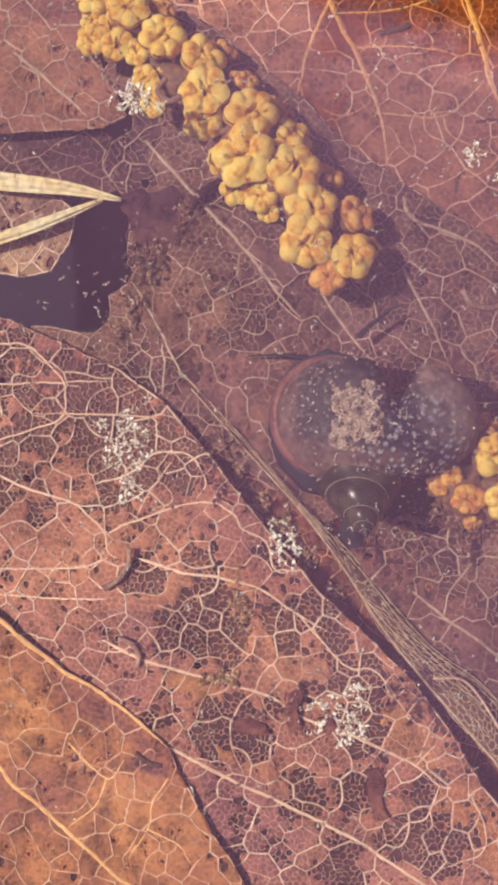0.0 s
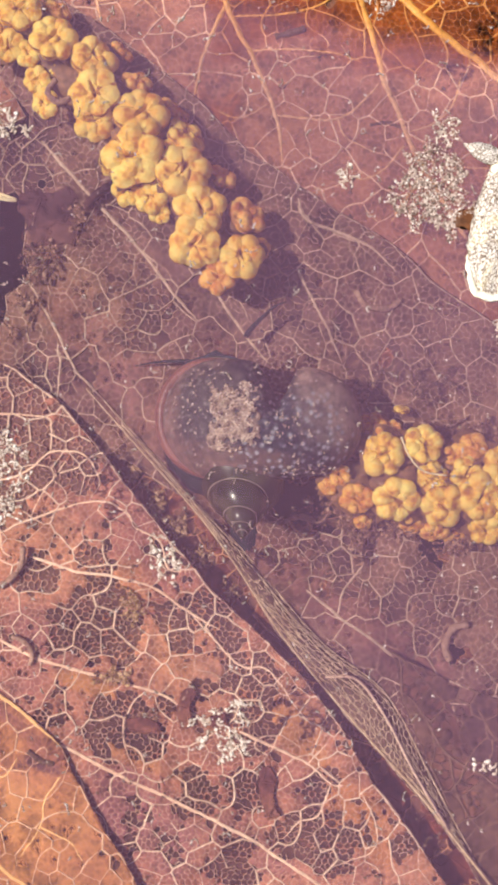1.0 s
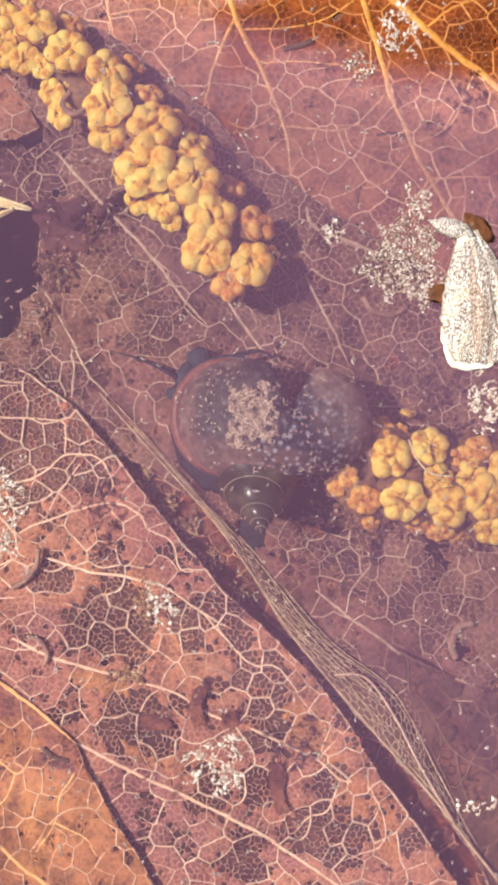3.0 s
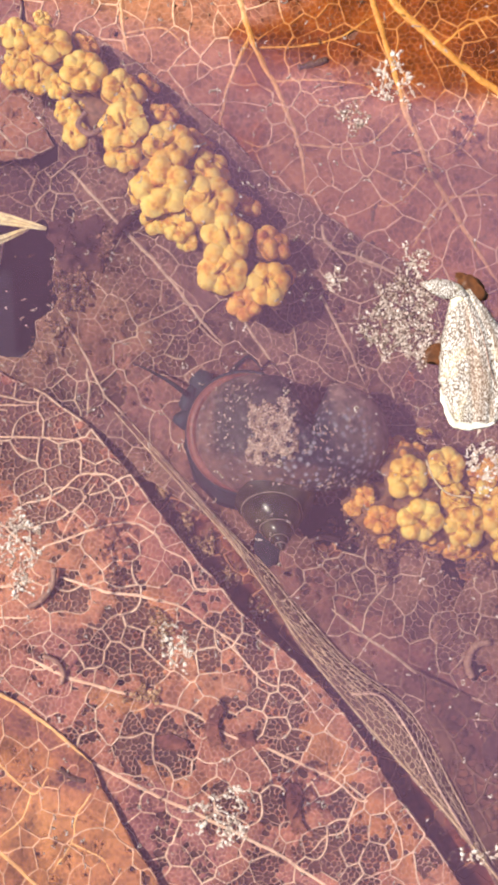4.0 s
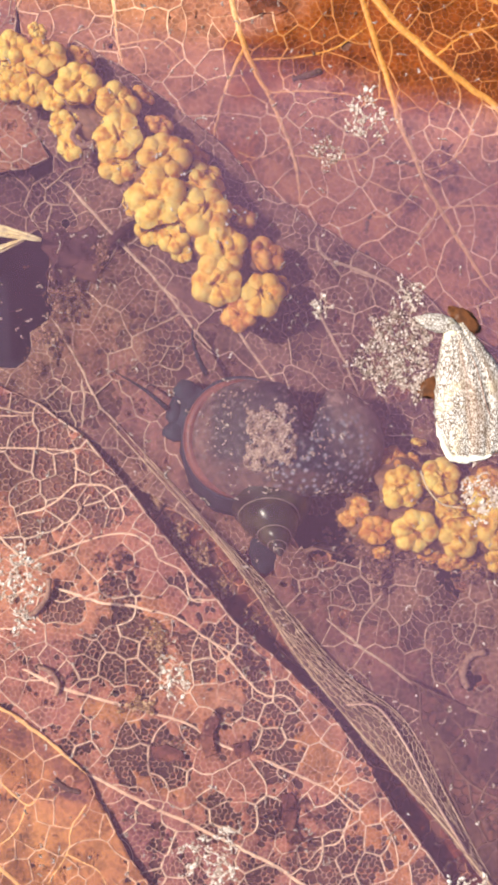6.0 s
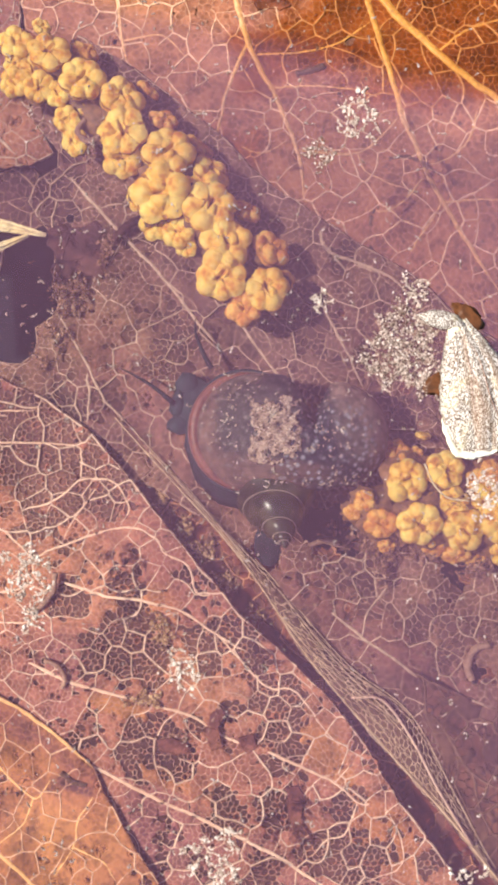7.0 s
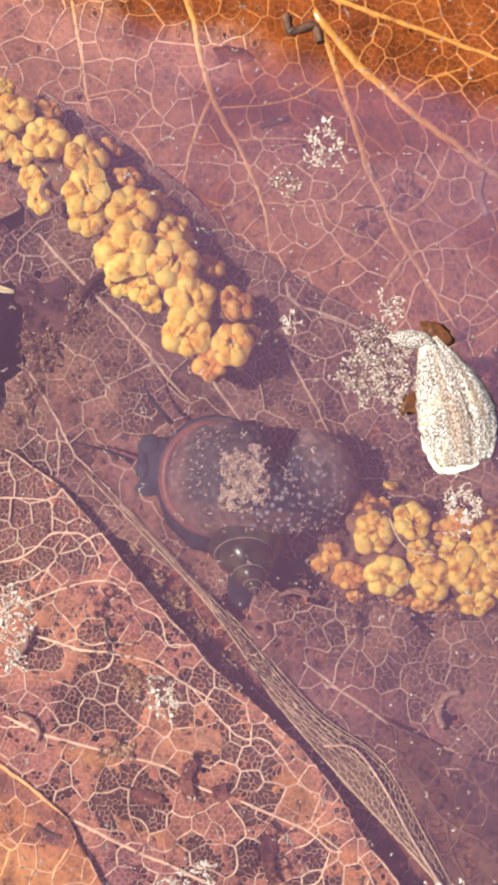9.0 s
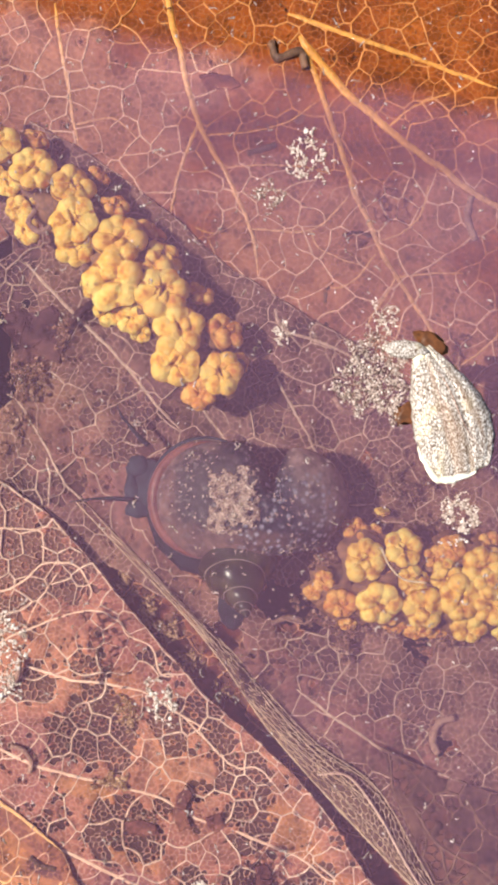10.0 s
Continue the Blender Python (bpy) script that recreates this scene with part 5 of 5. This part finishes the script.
def husk():
    top = thing("seed_husk", HUSK_AT, "bleached white speckled seed husk floating on water", "seed husk")
    ny, nx = 40, 25
    v = []
    for i in range(ny):
        s = i / (ny - 1)
        y = 116 - 214 * s
        w = 63 * math.sin(math.pi * (0.08 + 0.67 * s**1.1))
        cx = 8 * math.sin(s * 3.0) - 2
        for j in range(nx):
            t = j / (nx - 1) * 2 - 1
            ridge = 3.2 * math.sin(t * 11 + 2.5 * s) * (1 - abs(t)) + 2.0 * math.sin(t * 23 + s * 6)
            ripple = 2.0 * math.sin(s * 27 + t * 4)
            w_j = w * (1 + 0.015 * math.sin(s * 41 + 1.3) + 0.014 * math.sin(s * 73)) if abs(t) > 0.8 else w
            v.append((cx + t * w_j, y + 16 * t * t * max(0.0, s - 0.55) - 3 * math.sin(9 * t) * max(0.0, s - 0.6), 4 + 24 * math.sqrt(max(0.0, 1 - t * t)) * math.sin(math.pi * min(1, s * 0.92 + 0.06)) + ridge * 0.75 + ripple * 0.3))
    turn = Matrix.Rotation(radians(10), 4, "Z")
    v = np.array([(turn @ Vector(p)) * U + HUSK_AT for p in v])
    f = [(i * nx + j, (i + 1) * nx + j, (i + 1) * nx + j + 1, i * nx + j + 1) for i in range(ny - 1) for j in range(nx - 1)]
    b = part("scale", v, f, HUSK, top)
    s = b.modifiers.new("thickness", "SOLIDIFY")
    s.thickness, s.offset = 0.00018, -1

    def blob(name, c, rad, ang, mat, label, lump=0.12, seed=1):
        r = np.random.RandomState(seed)
        vv = BALL[0] * rad
        vv = vv * (1 + lump * np.sin(BALL[0] @ r.uniform(-6, 6, (3, 1)) + 1.0))
        m = Matrix.Rotation(radians(ang), 4, "Z")
        vv = np.array([(m @ Vector(p)) * U for p in vv]) + spots(*c)
        part(name, vv, BALL[1], mat, top, label)

    for x0, x1, lean, w in ((12, 40, 4, 0.8), (-6, -2, 3, 0.5), (2, 10, -3, 0.6)):
        yy = np.linspace(90, -78, 20)
        xx = np.linspace(x0 * 0.4, x1, 20) + lean * np.sin(np.linspace(0, 7, 20)) - 4
        zz = 6 + 24 * np.sqrt(np.clip(1 - (xx / 62) ** 2, 0, 1)) * np.sin(np.linspace(0.5, 2.9, 20))
        rib = np.array([(turn @ Vector(p)) * U + HUSK_AT for p in np.stack([xx, yy, zz], -1)])
        part("rib", *tube(rib, w * U * np.sin(np.linspace(0.2, 2.9, 20)), 6), CASE, top, "thin brown rib")
    rim = v.reshape(ny, nx, 3)
    rim = np.concatenate([rim[27:, 0], rim[-1, 1:18]])
    part("rim", *tube(rim + (0, 0, 0.00006), np.sin(np.linspace(0.15, 2.9, len(rim))) * 6.0 * U, 8, 0.6), HUSK_RIM, top, "bright cream rolled rim")
    blob("tip", (795, 541, LEVEL + 10), (38, 14, 10), -14, HUSK, "pale tip scale", seed=2)
    blob("neck", (816, 561, LEVEL + 8), (9, 17, 8), -20, STRAW, "yellowish neck", seed=3)
    blob("cap", (842, 535, LEVEL + 5), (27, 13, 1.0), -40, HUSK_BROWN, "dark brown cap", 0.25, 4)
    blob("cap", (778, 656, LEVEL + 3), (20, 16, 1.6), 20, HUSK_BROWN, "dark brown flake", 0.3, 5)
    return top


husk_ob = husk()


# ---- floating and sunken debris ----
def clump(label, u, v, z, w, h, count, seed, mat=None, lo=1.1, hi=3.8, name="debris_clump", group="floating debris", gaps=-0.3):
    r = np.random.RandomState(seed)
    at = spot(u, v, z)
    pile = Pile()
    left, tries = count, 0
    while left > 0 and tries < 40 * count:
        tries += 1
        a, q = r.uniform(0, 6.28), math.sqrt(r.uniform())
        edge = 1 + 0.22 * math.sin(3 * a + seed) + 0.15 * math.sin(7 * a + 2 * seed) + 0.1 * math.sin(13 * a)
        c = np.array((0.5 * w * q * edge * math.cos(a), 0.5 * h * q * edge * math.sin(a)))
        if waves(c[0], c[1], seed, 0.3 * min(w, h)) < gaps + 0.5 * (q - 0.5):
            continue
        turn = r.uniform(0, 6.28)
        for _ in range(r.randint(2, 9)):
            s = lo + (hi - lo) * r.uniform() ** 2.2
            pile.add(shard(r) * s * r.uniform(0.55, 1.25, 3) * (1, 1, 0.7) + (c[0], -c[1], r.uniform(0, 2.5)), PEBBLE[1])
            c = c + 1.35 * s * np.array((math.cos(turn), math.sin(turn)))
            turn += r.uniform(-1.0, 1.0)
            left -= 1
    ob = new(name, mesh_from(name, pile.verts() * U, pile.f, mat or GRAIN, smooth=False))
    ob.location = at
    return tagged(ob, label, "debris", group, "stuff")


PALE = "clump of pale mineral grains floating on water"
near_husk = clump("tan crumbly debris afloat beside the husk", 722, 592, LEVEL + 2, 118, 136, 2700, 31, GRAIN_TAN, 0.9, 2.6, gaps=-0.75)
afloat = [near_husk, clump(PALE, 690, 168, LEVEL + 2, 66, 70, 330, 32, None, 1.0, 2.9), clump(PALE, 617, 230, LEVEL + 2, 50, 56, 200, 33, GRAIN_TAN, 1.0, 2.7), clump(PALE, 588, 512, LEVEL + 2, 36, 36, 120, 34, None, 1.0, 2.8),
          clump(PALE, 42, 990, LEVEL + 2, 74, 150, 520, 35, None, 1.1, 3.2), clump(PALE, 400, 1480, LEVEL + 2, 110, 90, 420, 36, None, 1.1, 3.4), clump(PALE, 318, 1165, LEVEL + 2, 56, 84, 260, 37, None, 1.0, 3.4),
          clump(PALE, 56, 309, LEVEL + 2, 84, 52, 360, 38, None, 1.1, 3.0), clump(PALE, 865, 850, LEVEL + 2, 62, 84, 380, 39, None, 1.1, 3.2), clump(PALE, 745, 490, LEVEL + 2, 44, 62, 190, 40, None, 1.0, 2.8), clump(PALE, 850, 1542, LEVEL + 2, 60, 24, 50, 41, None, 1.5, 3.5)]


for k, (u, v, w, h, n) in enumerate(((655, 880, 44, 120, 420), (668, 950, 60, 60, 220), (690, 1000, 26, 70, 120), (870, 800, 120, 40, 200), (700, 800, 50, 40, 120), (320, 1308, 54, 22, 180), (700, 890, 60, 60, 160), (780, 880, 120, 50, 260), (760, 975, 120, 30, 200), (860, 860, 80, 60, 200), (850, 1005, 120, 26, 160), (860, 935, 60, 50, 140))):
    clump("brown crumbly plant matter among the leaves", u, v, 14 if k < 5 else (24 if k == 5 else 46), w, h, n, 150 + k, CRUMB, 1.2, 4.2, "plant_crumbs", "sunken crumbs")
for k, (u, v, z, w, h, n) in enumerate(((335, 945, -16, 30, 50, 200), (372, 975, -16, 40, 34, 200), (412, 1026, -16, 30, 26, 130), (300, 880, -16, 18, 54, 110), (462, 1085, -16, 22, 34, 60), (300, 1110, 27, 34, 54, 190), (262, 1240, 27, 70, 18, 150))):
    clump("golden-brown plant flakes lying between the leaves", u, v, z, w, h, n, 100 + k, FLAKES, 1.2, 4.0, "plant_crumbs", "sunken crumbs")
clump("pale specks caught in the dark mud hole", 45, 555, -40, 150, 110, 46, 120, GRAIN, 1.0, 3.0, "pale_specks", "sunken crumbs")
for k, (u, v, w, h, n) in enumerate(((200, 440, 16, 70, 150), (150, 500, 60, 26, 110), (118, 540, 30, 34, 50), (105, 580, 40, 20, 50), (80, 640, 22, 30, 50))):
    clump("purple-brown crumbly remains of a tube case", u, v, 2, w, h, n, 130 + k, CRUMB, 1.0, 3.6, "plant_crumbs", "sunken crumbs")
BITS = "dark brown plant crumbs lying on the leaf"
for k, (u, v, z, w, h, n) in enumerate(((140, 520, 2, 70, 70, 150), (335, 950, -26, 50, 80, 90), (372, 975, -24, 40, 50, 70), (412, 1025, -24, 30, 30, 40), (655, 920, 0, 50, 110, 150), (690, 985, 0, 40, 50, 70), (120, 590, 0, 50, 40, 60), (800, 720, 4, 120, 60, 120), (690, 740, 6, 60, 40, 60), (300, 900, -26, 40, 70, 60), (355, 1000, -60, 90, 120, 160), (470, 1120, -60, 80, 100, 120), (770, 1460, -60, 110, 120, 150), (605, 940, -40, 60, 60, 40), (640, 1310, -18, 60, 80, 60))):
    clump(BITS, u, v, z, w, h, n, 60 + k, BROWN_BITS, 1.5, 5.0, "plant_crumbs", "sunken crumbs")


def specks():
    """Tiny grains scattered over the water."""
    r = np.random.RandomState(77)
    pile = Pile()
    for _ in range(900):
        u, v = r.uniform(-250, 1150), r.uniform(-250, 1700)
        n = r.randint(1, 7)
        bend, dirn, ddirn = r.uniform(0.8, 1.8), r.uniform(0, 6.28), r.uniform(-0.9, 0.9)
        off = np.zeros(2)
        for _ in range(n):
            s = r.uniform(0.6, 1.9)
            off = off + bend * s * np.array((math.cos(dirn), math.sin(dirn)))
            dirn += ddirn
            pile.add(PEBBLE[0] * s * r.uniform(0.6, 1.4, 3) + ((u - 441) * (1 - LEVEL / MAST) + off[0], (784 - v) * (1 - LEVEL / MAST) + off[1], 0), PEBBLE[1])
    for _ in range(170):
        u, v = r.uniform(-250, 1150), r.uniform(-250, 1700)
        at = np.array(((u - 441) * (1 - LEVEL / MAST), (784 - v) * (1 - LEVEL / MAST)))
        turn, bend = r.uniform(0, 6.28), r.uniform(-0.5, 0.5)
        for _ in range(r.randint(4, 12)):
            q = r.uniform(0.8, 1.9)
            pile.add(shard(r) * q * r.uniform(0.6, 1.3, 3) + (*at, 0), PEBBLE[1])
            at = at + 1.4 * q * np.array((math.cos(turn), math.sin(turn)))
            turn += bend + r.uniform(-0.5, 0.5)
    ob = new("floating_specks", mesh_from("floating_specks", pile.verts() * U, pile.f, DUST, smooth=False))
    ob.location = (0, 0, (LEVEL + 2.5) * U)
    return tagged(ob, "scattered pale specks of dust afloat", "debris", kind="stuff")


specks_ob = specks()


def leaf_dirt():
    """Dark crumbs scattered over the sunken leaves."""
    r = np.random.RandomState(78)
    pile = Pile()
    for _ in range(520):
        u, v = r.uniform(-200, 1050), r.uniform(-200, 1680)
        z = 28 if v > 700 + (u - 100) * 1.13 and v > 690 else (-20 if v < 60 + (u - 150) * 0.72 else -2)
        for _ in range(r.randint(1, 5)):
            s = r.uniform(0.9, 2.6)
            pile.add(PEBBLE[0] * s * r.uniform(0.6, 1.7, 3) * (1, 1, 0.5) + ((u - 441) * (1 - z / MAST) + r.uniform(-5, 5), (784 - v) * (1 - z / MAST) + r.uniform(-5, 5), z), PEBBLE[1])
    ob = new("leaf_dirt", mesh_from("leaf_dirt", pile.verts() * U, pile.f, BROWN_BITS, smooth=False))
    return tagged(ob, "dark brown dirt crumbs scattered on sunken leaves", "debris", kind="stuff")


leaf_dirt()


def larva_case(pts, w, z, label="curved brown tube case lying on the leaf", mat=None):
    path = smooth_path(pts, 26)
    c = path[13]
    zz = z + w * 0.2
    ob = new("tube_case")
    ob.location = spot(c[0], c[1], z)
    tagged(ob, label, "tube case", "tube cases")
    wid = w / 2 * U * (0.8 + 0.2 * np.sin(np.linspace(0.3, 2.6, 26)) + 0.07 * np.sin(np.linspace(0, 40, 26)) + 0.08 * np.sin(np.linspace(1, 23, 26)))
    part("tube", *tube(spots(path[:, 0], path[:, 1], zz), wid, 9), mat or CASE, ob)
    return ob


larva_case([(276, 372), (250, 384), (228, 400), (214, 418)], 15, 0, "dark purple-brown twig leading under the catkin", LEAF_DUSK)
larva_case([(882, 1142), (855, 1150), (842, 1180), (850, 1205)], 14, -4)
larva_case([(108, 1012), (104, 1045), (84, 1070), (62, 1082)], 11, 25)
larva_case([(88, 1168), (112, 1178), (125, 1200), (120, 1218)], 9, 25)
larva_case([(684, 562), (702, 588), (740, 592), (762, 578)], 12, -6)
larva_case([(164, 200), (150, 222), (168, 240), (190, 232)], 10, 96)
larva_case([(672, 395), (676, 372), (690, 358)], 11, -24, mat=TWIG)
larva_case([(540, 122), (575, 112), (592, 106)], 12, -24, "short dark twig on the leaf", TWIG)
larva_case([(706, 274), (735, 270), (758, 278)], 8, -24, "short dark twig on the leaf", TWIG)
larva_case([(402, 1250), (384, 1285), (380, 1312)], 9, 24)
larva_case([(560, 965), (590, 955), (615, 962)], 10, -4)
larva_case([(118, 1368), (140, 1384), (164, 1390)], 10, 30, "short dark twig on the leaf", TWIG)
larva_case([(590, -80), (600, -50), (640, -60), (650, -30)], 16, -20, "dark twig fragment on the leaf", TWIG)
larva_case([(940, 210), (932, 250), (945, 290)], 14, -22)


def straw_blade(pts, w, z0, z1, label):
    """A long keeled straw bract, tapering at its end."""
    path = smooth_path(pts, 30)
    d = np.gradient(path, axis=0)
    d /= np.linalg.norm(d, axis=1)[:, None]
    nrm = np.stack([-d[:, 1], d[:, 0]], -1)
    s = np.linspace(0, 1, 30)
    wid = w / 2 * np.clip(np.sin(np.pi * (0.35 + 0.63 * s)), 0.05, 1)
    z = z0 + (z1 - z0) * s
    cols = np.stack([spots(path[:, 0] + nrm[:, 0] * wid * k, path[:, 1] + nrm[:, 1] * wid * k, z + 6 * (1 - abs(k)) - 3 * abs(k) * np.cos(9 * k)) for k in np.linspace(-1, 1, 9)], 1)
    f = [(i * 9 + j, i * 9 + j + 1, (i + 1) * 9 + j + 1, (i + 1) * 9 + j) for i in range(29) for j in range(8)]
    ob = part("straw_bract", cols.reshape(-1, 3), f, STRAW)
    tagged(ob, label, "bract", "straw bracts")
    m = ob.modifiers.new("thickness", "SOLIDIFY")
    m.thickness = 0.00012
    return ob


straw_blade([(-240, 360), (-120, 375), (0, 388), (92, 408)], 31, 0, 14, "bright straw-coloured bract with a pointed tip")
straw_blade([(-200, 500), (-80, 462), (0, 432), (60, 408)], 18, -2, 10, "narrow straw-coloured bract with a pointed tip")


def hair(pts, w, z, mat, label):
    path = smooth_path(pts, 24)
    ob = part("plant_hair", *tube(spots(path[:, 0], path[:, 1], z), w / 2 * U, 6), mat)
    return tagged(ob, label, "fibre", "loose fibres")


hair([(770, 820), (785, 855), (810, 880), (850, 887)], 3, 150, STRAW, "fine curved straw-coloured hair on the catkin")
hair([(575, 955), (620, 966), (640, 950)], 4, 4, CASE, "thin brown fibre on the leaf")


# ---- what moves ----
def motions():
    def drift(ob, at, rows):
        """Rows of seconds, shift in plan units (u, v) and turn in degrees."""
        walk(ob, [(t, pose(at[0] + du * U, at[1] - dv * U, at[2], 0, 0, turn)) for t, du, dv, turn in rows])

    carry = [(0.0, 72, -208, -10), (0.5, 87, -195, -10), (1.0, 90, -178, -9.5), (1.5, 86, -153, -9), (2.0, 77, -137, -8), (2.5, 59, -112, -6.5), (4.0, 7, -20, -1), (4.5, 0, 0, 0), (5.0, -3, 14, 0.4),
             (6.5, 13, 15, 0.8), (7.0, 10, 19, 1.5), (7.5, 14, 12, 3), (8.0, 18, 1, 4), (8.5, 28, -23, 5), (9.0, 34, -45, 6), (9.5, 37, -68, 6.5), (10.0, 44, -75, 7)]
    drift(husk_ob, HUSK_AT, carry)
    upper = [(0.0, 110, -170, 0), (1.0, 100, -150, 0), (2.5, 70, -90, 0), (4.0, 20, -20, 0), (4.5, 0, 0, 0), (5.0, -9, 12, 0), (6.5, -15, 21, 0), (7.0, -30, 28, 0), (7.5, -35, 24, 0), (8.0, -31, 18, 0), (8.5, -20, -1, 0), (9.0, -18, -20, 0), (9.5, -20, -40, 0), (10.0, -24, -49, 0)]
    middle = [(0.0, 80, -160, 0), (1.0, 70, -130, 0), (2.5, 45, -80, 0), (4.0, 11, -15, 0), (4.5, 0, 0, 0), (5.0, -6, 12, 0), (6.5, 0, 9, 0), (7.0, -8, 11, 0), (7.5, -12, 6, 0), (8.0, -9, -5, 0), (8.5, 0, -29, 0), (9.0, 4, -49, 0), (9.5, 7, -70, 0), (10.0, 11, -79, 0)]
    west = [(0.0, 42, -131, 0), (0.5, 45, -118, 0), (1.0, 38, -96, 0), (1.5, 29, -85, 0), (2.0, 24, -82, 0), (2.5, 6, -63, 0), (4.0, 4, -16, 0), (4.5, 0, 0, 0), (5.0, -1, 17, 0), (6.5, 19, 26, 0), (7.0, 18, 31, 0), (7.5, 24, 30, 0), (8.0, 28, 22, 0), (9.0, 40, 0, 0), (10.0, 45, -10, 0)]
    south = [(0.0, 54, -154, 0), (0.5, 56, -139, 0), (1.0, 56, -126, 0), (1.5, 51, -112, 0), (2.0, 46, -103, 0), (2.5, 37, -87, 0), (4.0, 6, -20, 0), (4.5, 0, 0, 0), (5.0, 0, 13, 0), (6.5, -5, 33, 0), (7.0, -9, 40, 0), (7.5, -6, 40, 0), (8.0, -5, 36, 0), (8.5, -2, 20, 0), (9.0, 0, 5, 0), (10.0, 4, -15, 0)]
    centre = [(0.0, 36, -143, 0), (1.0, 34, -118, 0), (2.5, 12, -62, 0), (4.0, 3, -14, 0), (4.5, 0, 0, 0), (5.0, 2, 10, 0), (6.5, 11, 19, 0), (8.0, 22, 4, 0), (10.0, 42, -77, 0)]
    leaving = [(0.0, 47, -61, 0), (1.0, 22, -25, 0), (1.5, 5, -6, 0), (2.0, 0, 0, 0), (2.5, -26, 22, 0), (4.0, -90, 70, 0), (6.5, -120, 90, 0), (10.0, -150, 60, 0)]
    for ob, rows in zip(afloat, (carry, upper, upper, middle, west, south, centre, leaving, carry, carry, middle)):
        drift(ob, ob.location.copy(), rows if rows is not carry else [(t, du, dv, 0) for t, du, dv, _ in carry])
    drift(specks_ob, (0, 0, (LEVEL + 2.5) * U), middle)
    # the haze sheet's edge, as its place along v over the plan
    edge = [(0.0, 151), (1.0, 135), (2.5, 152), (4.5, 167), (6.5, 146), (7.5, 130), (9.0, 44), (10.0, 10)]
    walk(haze_sheet, [(t, pose(0, (784 - v) * U, HAZE_AT[2], 0, 0, -14)) for t, v in edge])
    # the snail creeps, rolling its shell a little
    creep = [(0.0, 5, 18, 8), (0.5, 3, 21, 8), (1.0, -4, 21, 9), (1.5, -3, 22, 8), (2.0, 2, 21, 8), (2.5, 0, 17, 6), (4.0, 0, 6, 2), (4.5, 0, 0, 0), (5.0, -5, -2, 0), (6.5, 5, -2, 0), (7.0, 2, -4, 0), (7.5, 3, -6, 0), (8.0, 8, -7, 0), (8.5, 7, -14, -1), (9.0, 7, -18, -1), (9.5, 8, -22, -1), (10.0, 5, -31, -1)]
    walk(snail_ob, [(t, pose(SNAIL_AT.x + du * U, SNAIL_AT.y - dv * U, SNAIL_AT.z, 0, -roll, 0)) for t, du, dv, roll in creep])
    walk(head_ob, [(t, pose(x * U, y * U, -24 * U, 0, 0, a)) for t, x, y, a in ((0.0, -100, 278, -38), (1.0, -100, 278, -38), (2.5, -132, 284, -30), (4.5, -168, 256, -18), (6.5, -181, 252, -10), (7.5, -183, 250, -8), (8.5, -188, 234, -5), (9.5, -196, 216, 0), (10.0, -194, 222, 0))])
    walk(feeler_a, [(t, pose(x * U, y * U, -18 * U, 0, 0, a)) for t, x, y, a in ((0.0, -92, 296, 168), (1.0, -92, 292, 172), (1.5, -105, 288, 168), (2.0, -135, 285, 160), (2.5, -150, 275, 152), (4.0, -160, 262, 140), (4.5, -163, 255, 134), (5.0, -168, 252, 135), (6.5, -190, 246, 135), (7.5, -180, 246, 140), (8.5, -195, 232, 150), (9.5, -210, 214, 153), (10.0, -185, 196, 170))])
    walk(feeler_b, [(t, pose(x * U, y * U, -16 * U, 0, 0, a)) for t, x, y, a in ((0.0, -12, 332, 48), (1.0, -12, 336, 54), (2.0, -25, 325, 35), (2.5, -38, 312, 12), (4.0, -88, 296, 52), (4.5, -98, 296, 66), (5.0, -104, 306, 92), (6.5, -122, 308, 124), (7.5, -115, 308, 122), (8.5, -130, 300, 130), (9.5, -144, 288, 138), (10.0, -158, 292, 138))])
    walk(feeler_tip, [(t, pose(49 * U, -6 * U, 0, 0, 0, a)) for t, a in ((0.0, 0), (2.0, -8), (2.5, -14), (4.0, -84), (4.5, -88), (5.0, -48), (6.5, -6), (10.0, 0))])


motions()
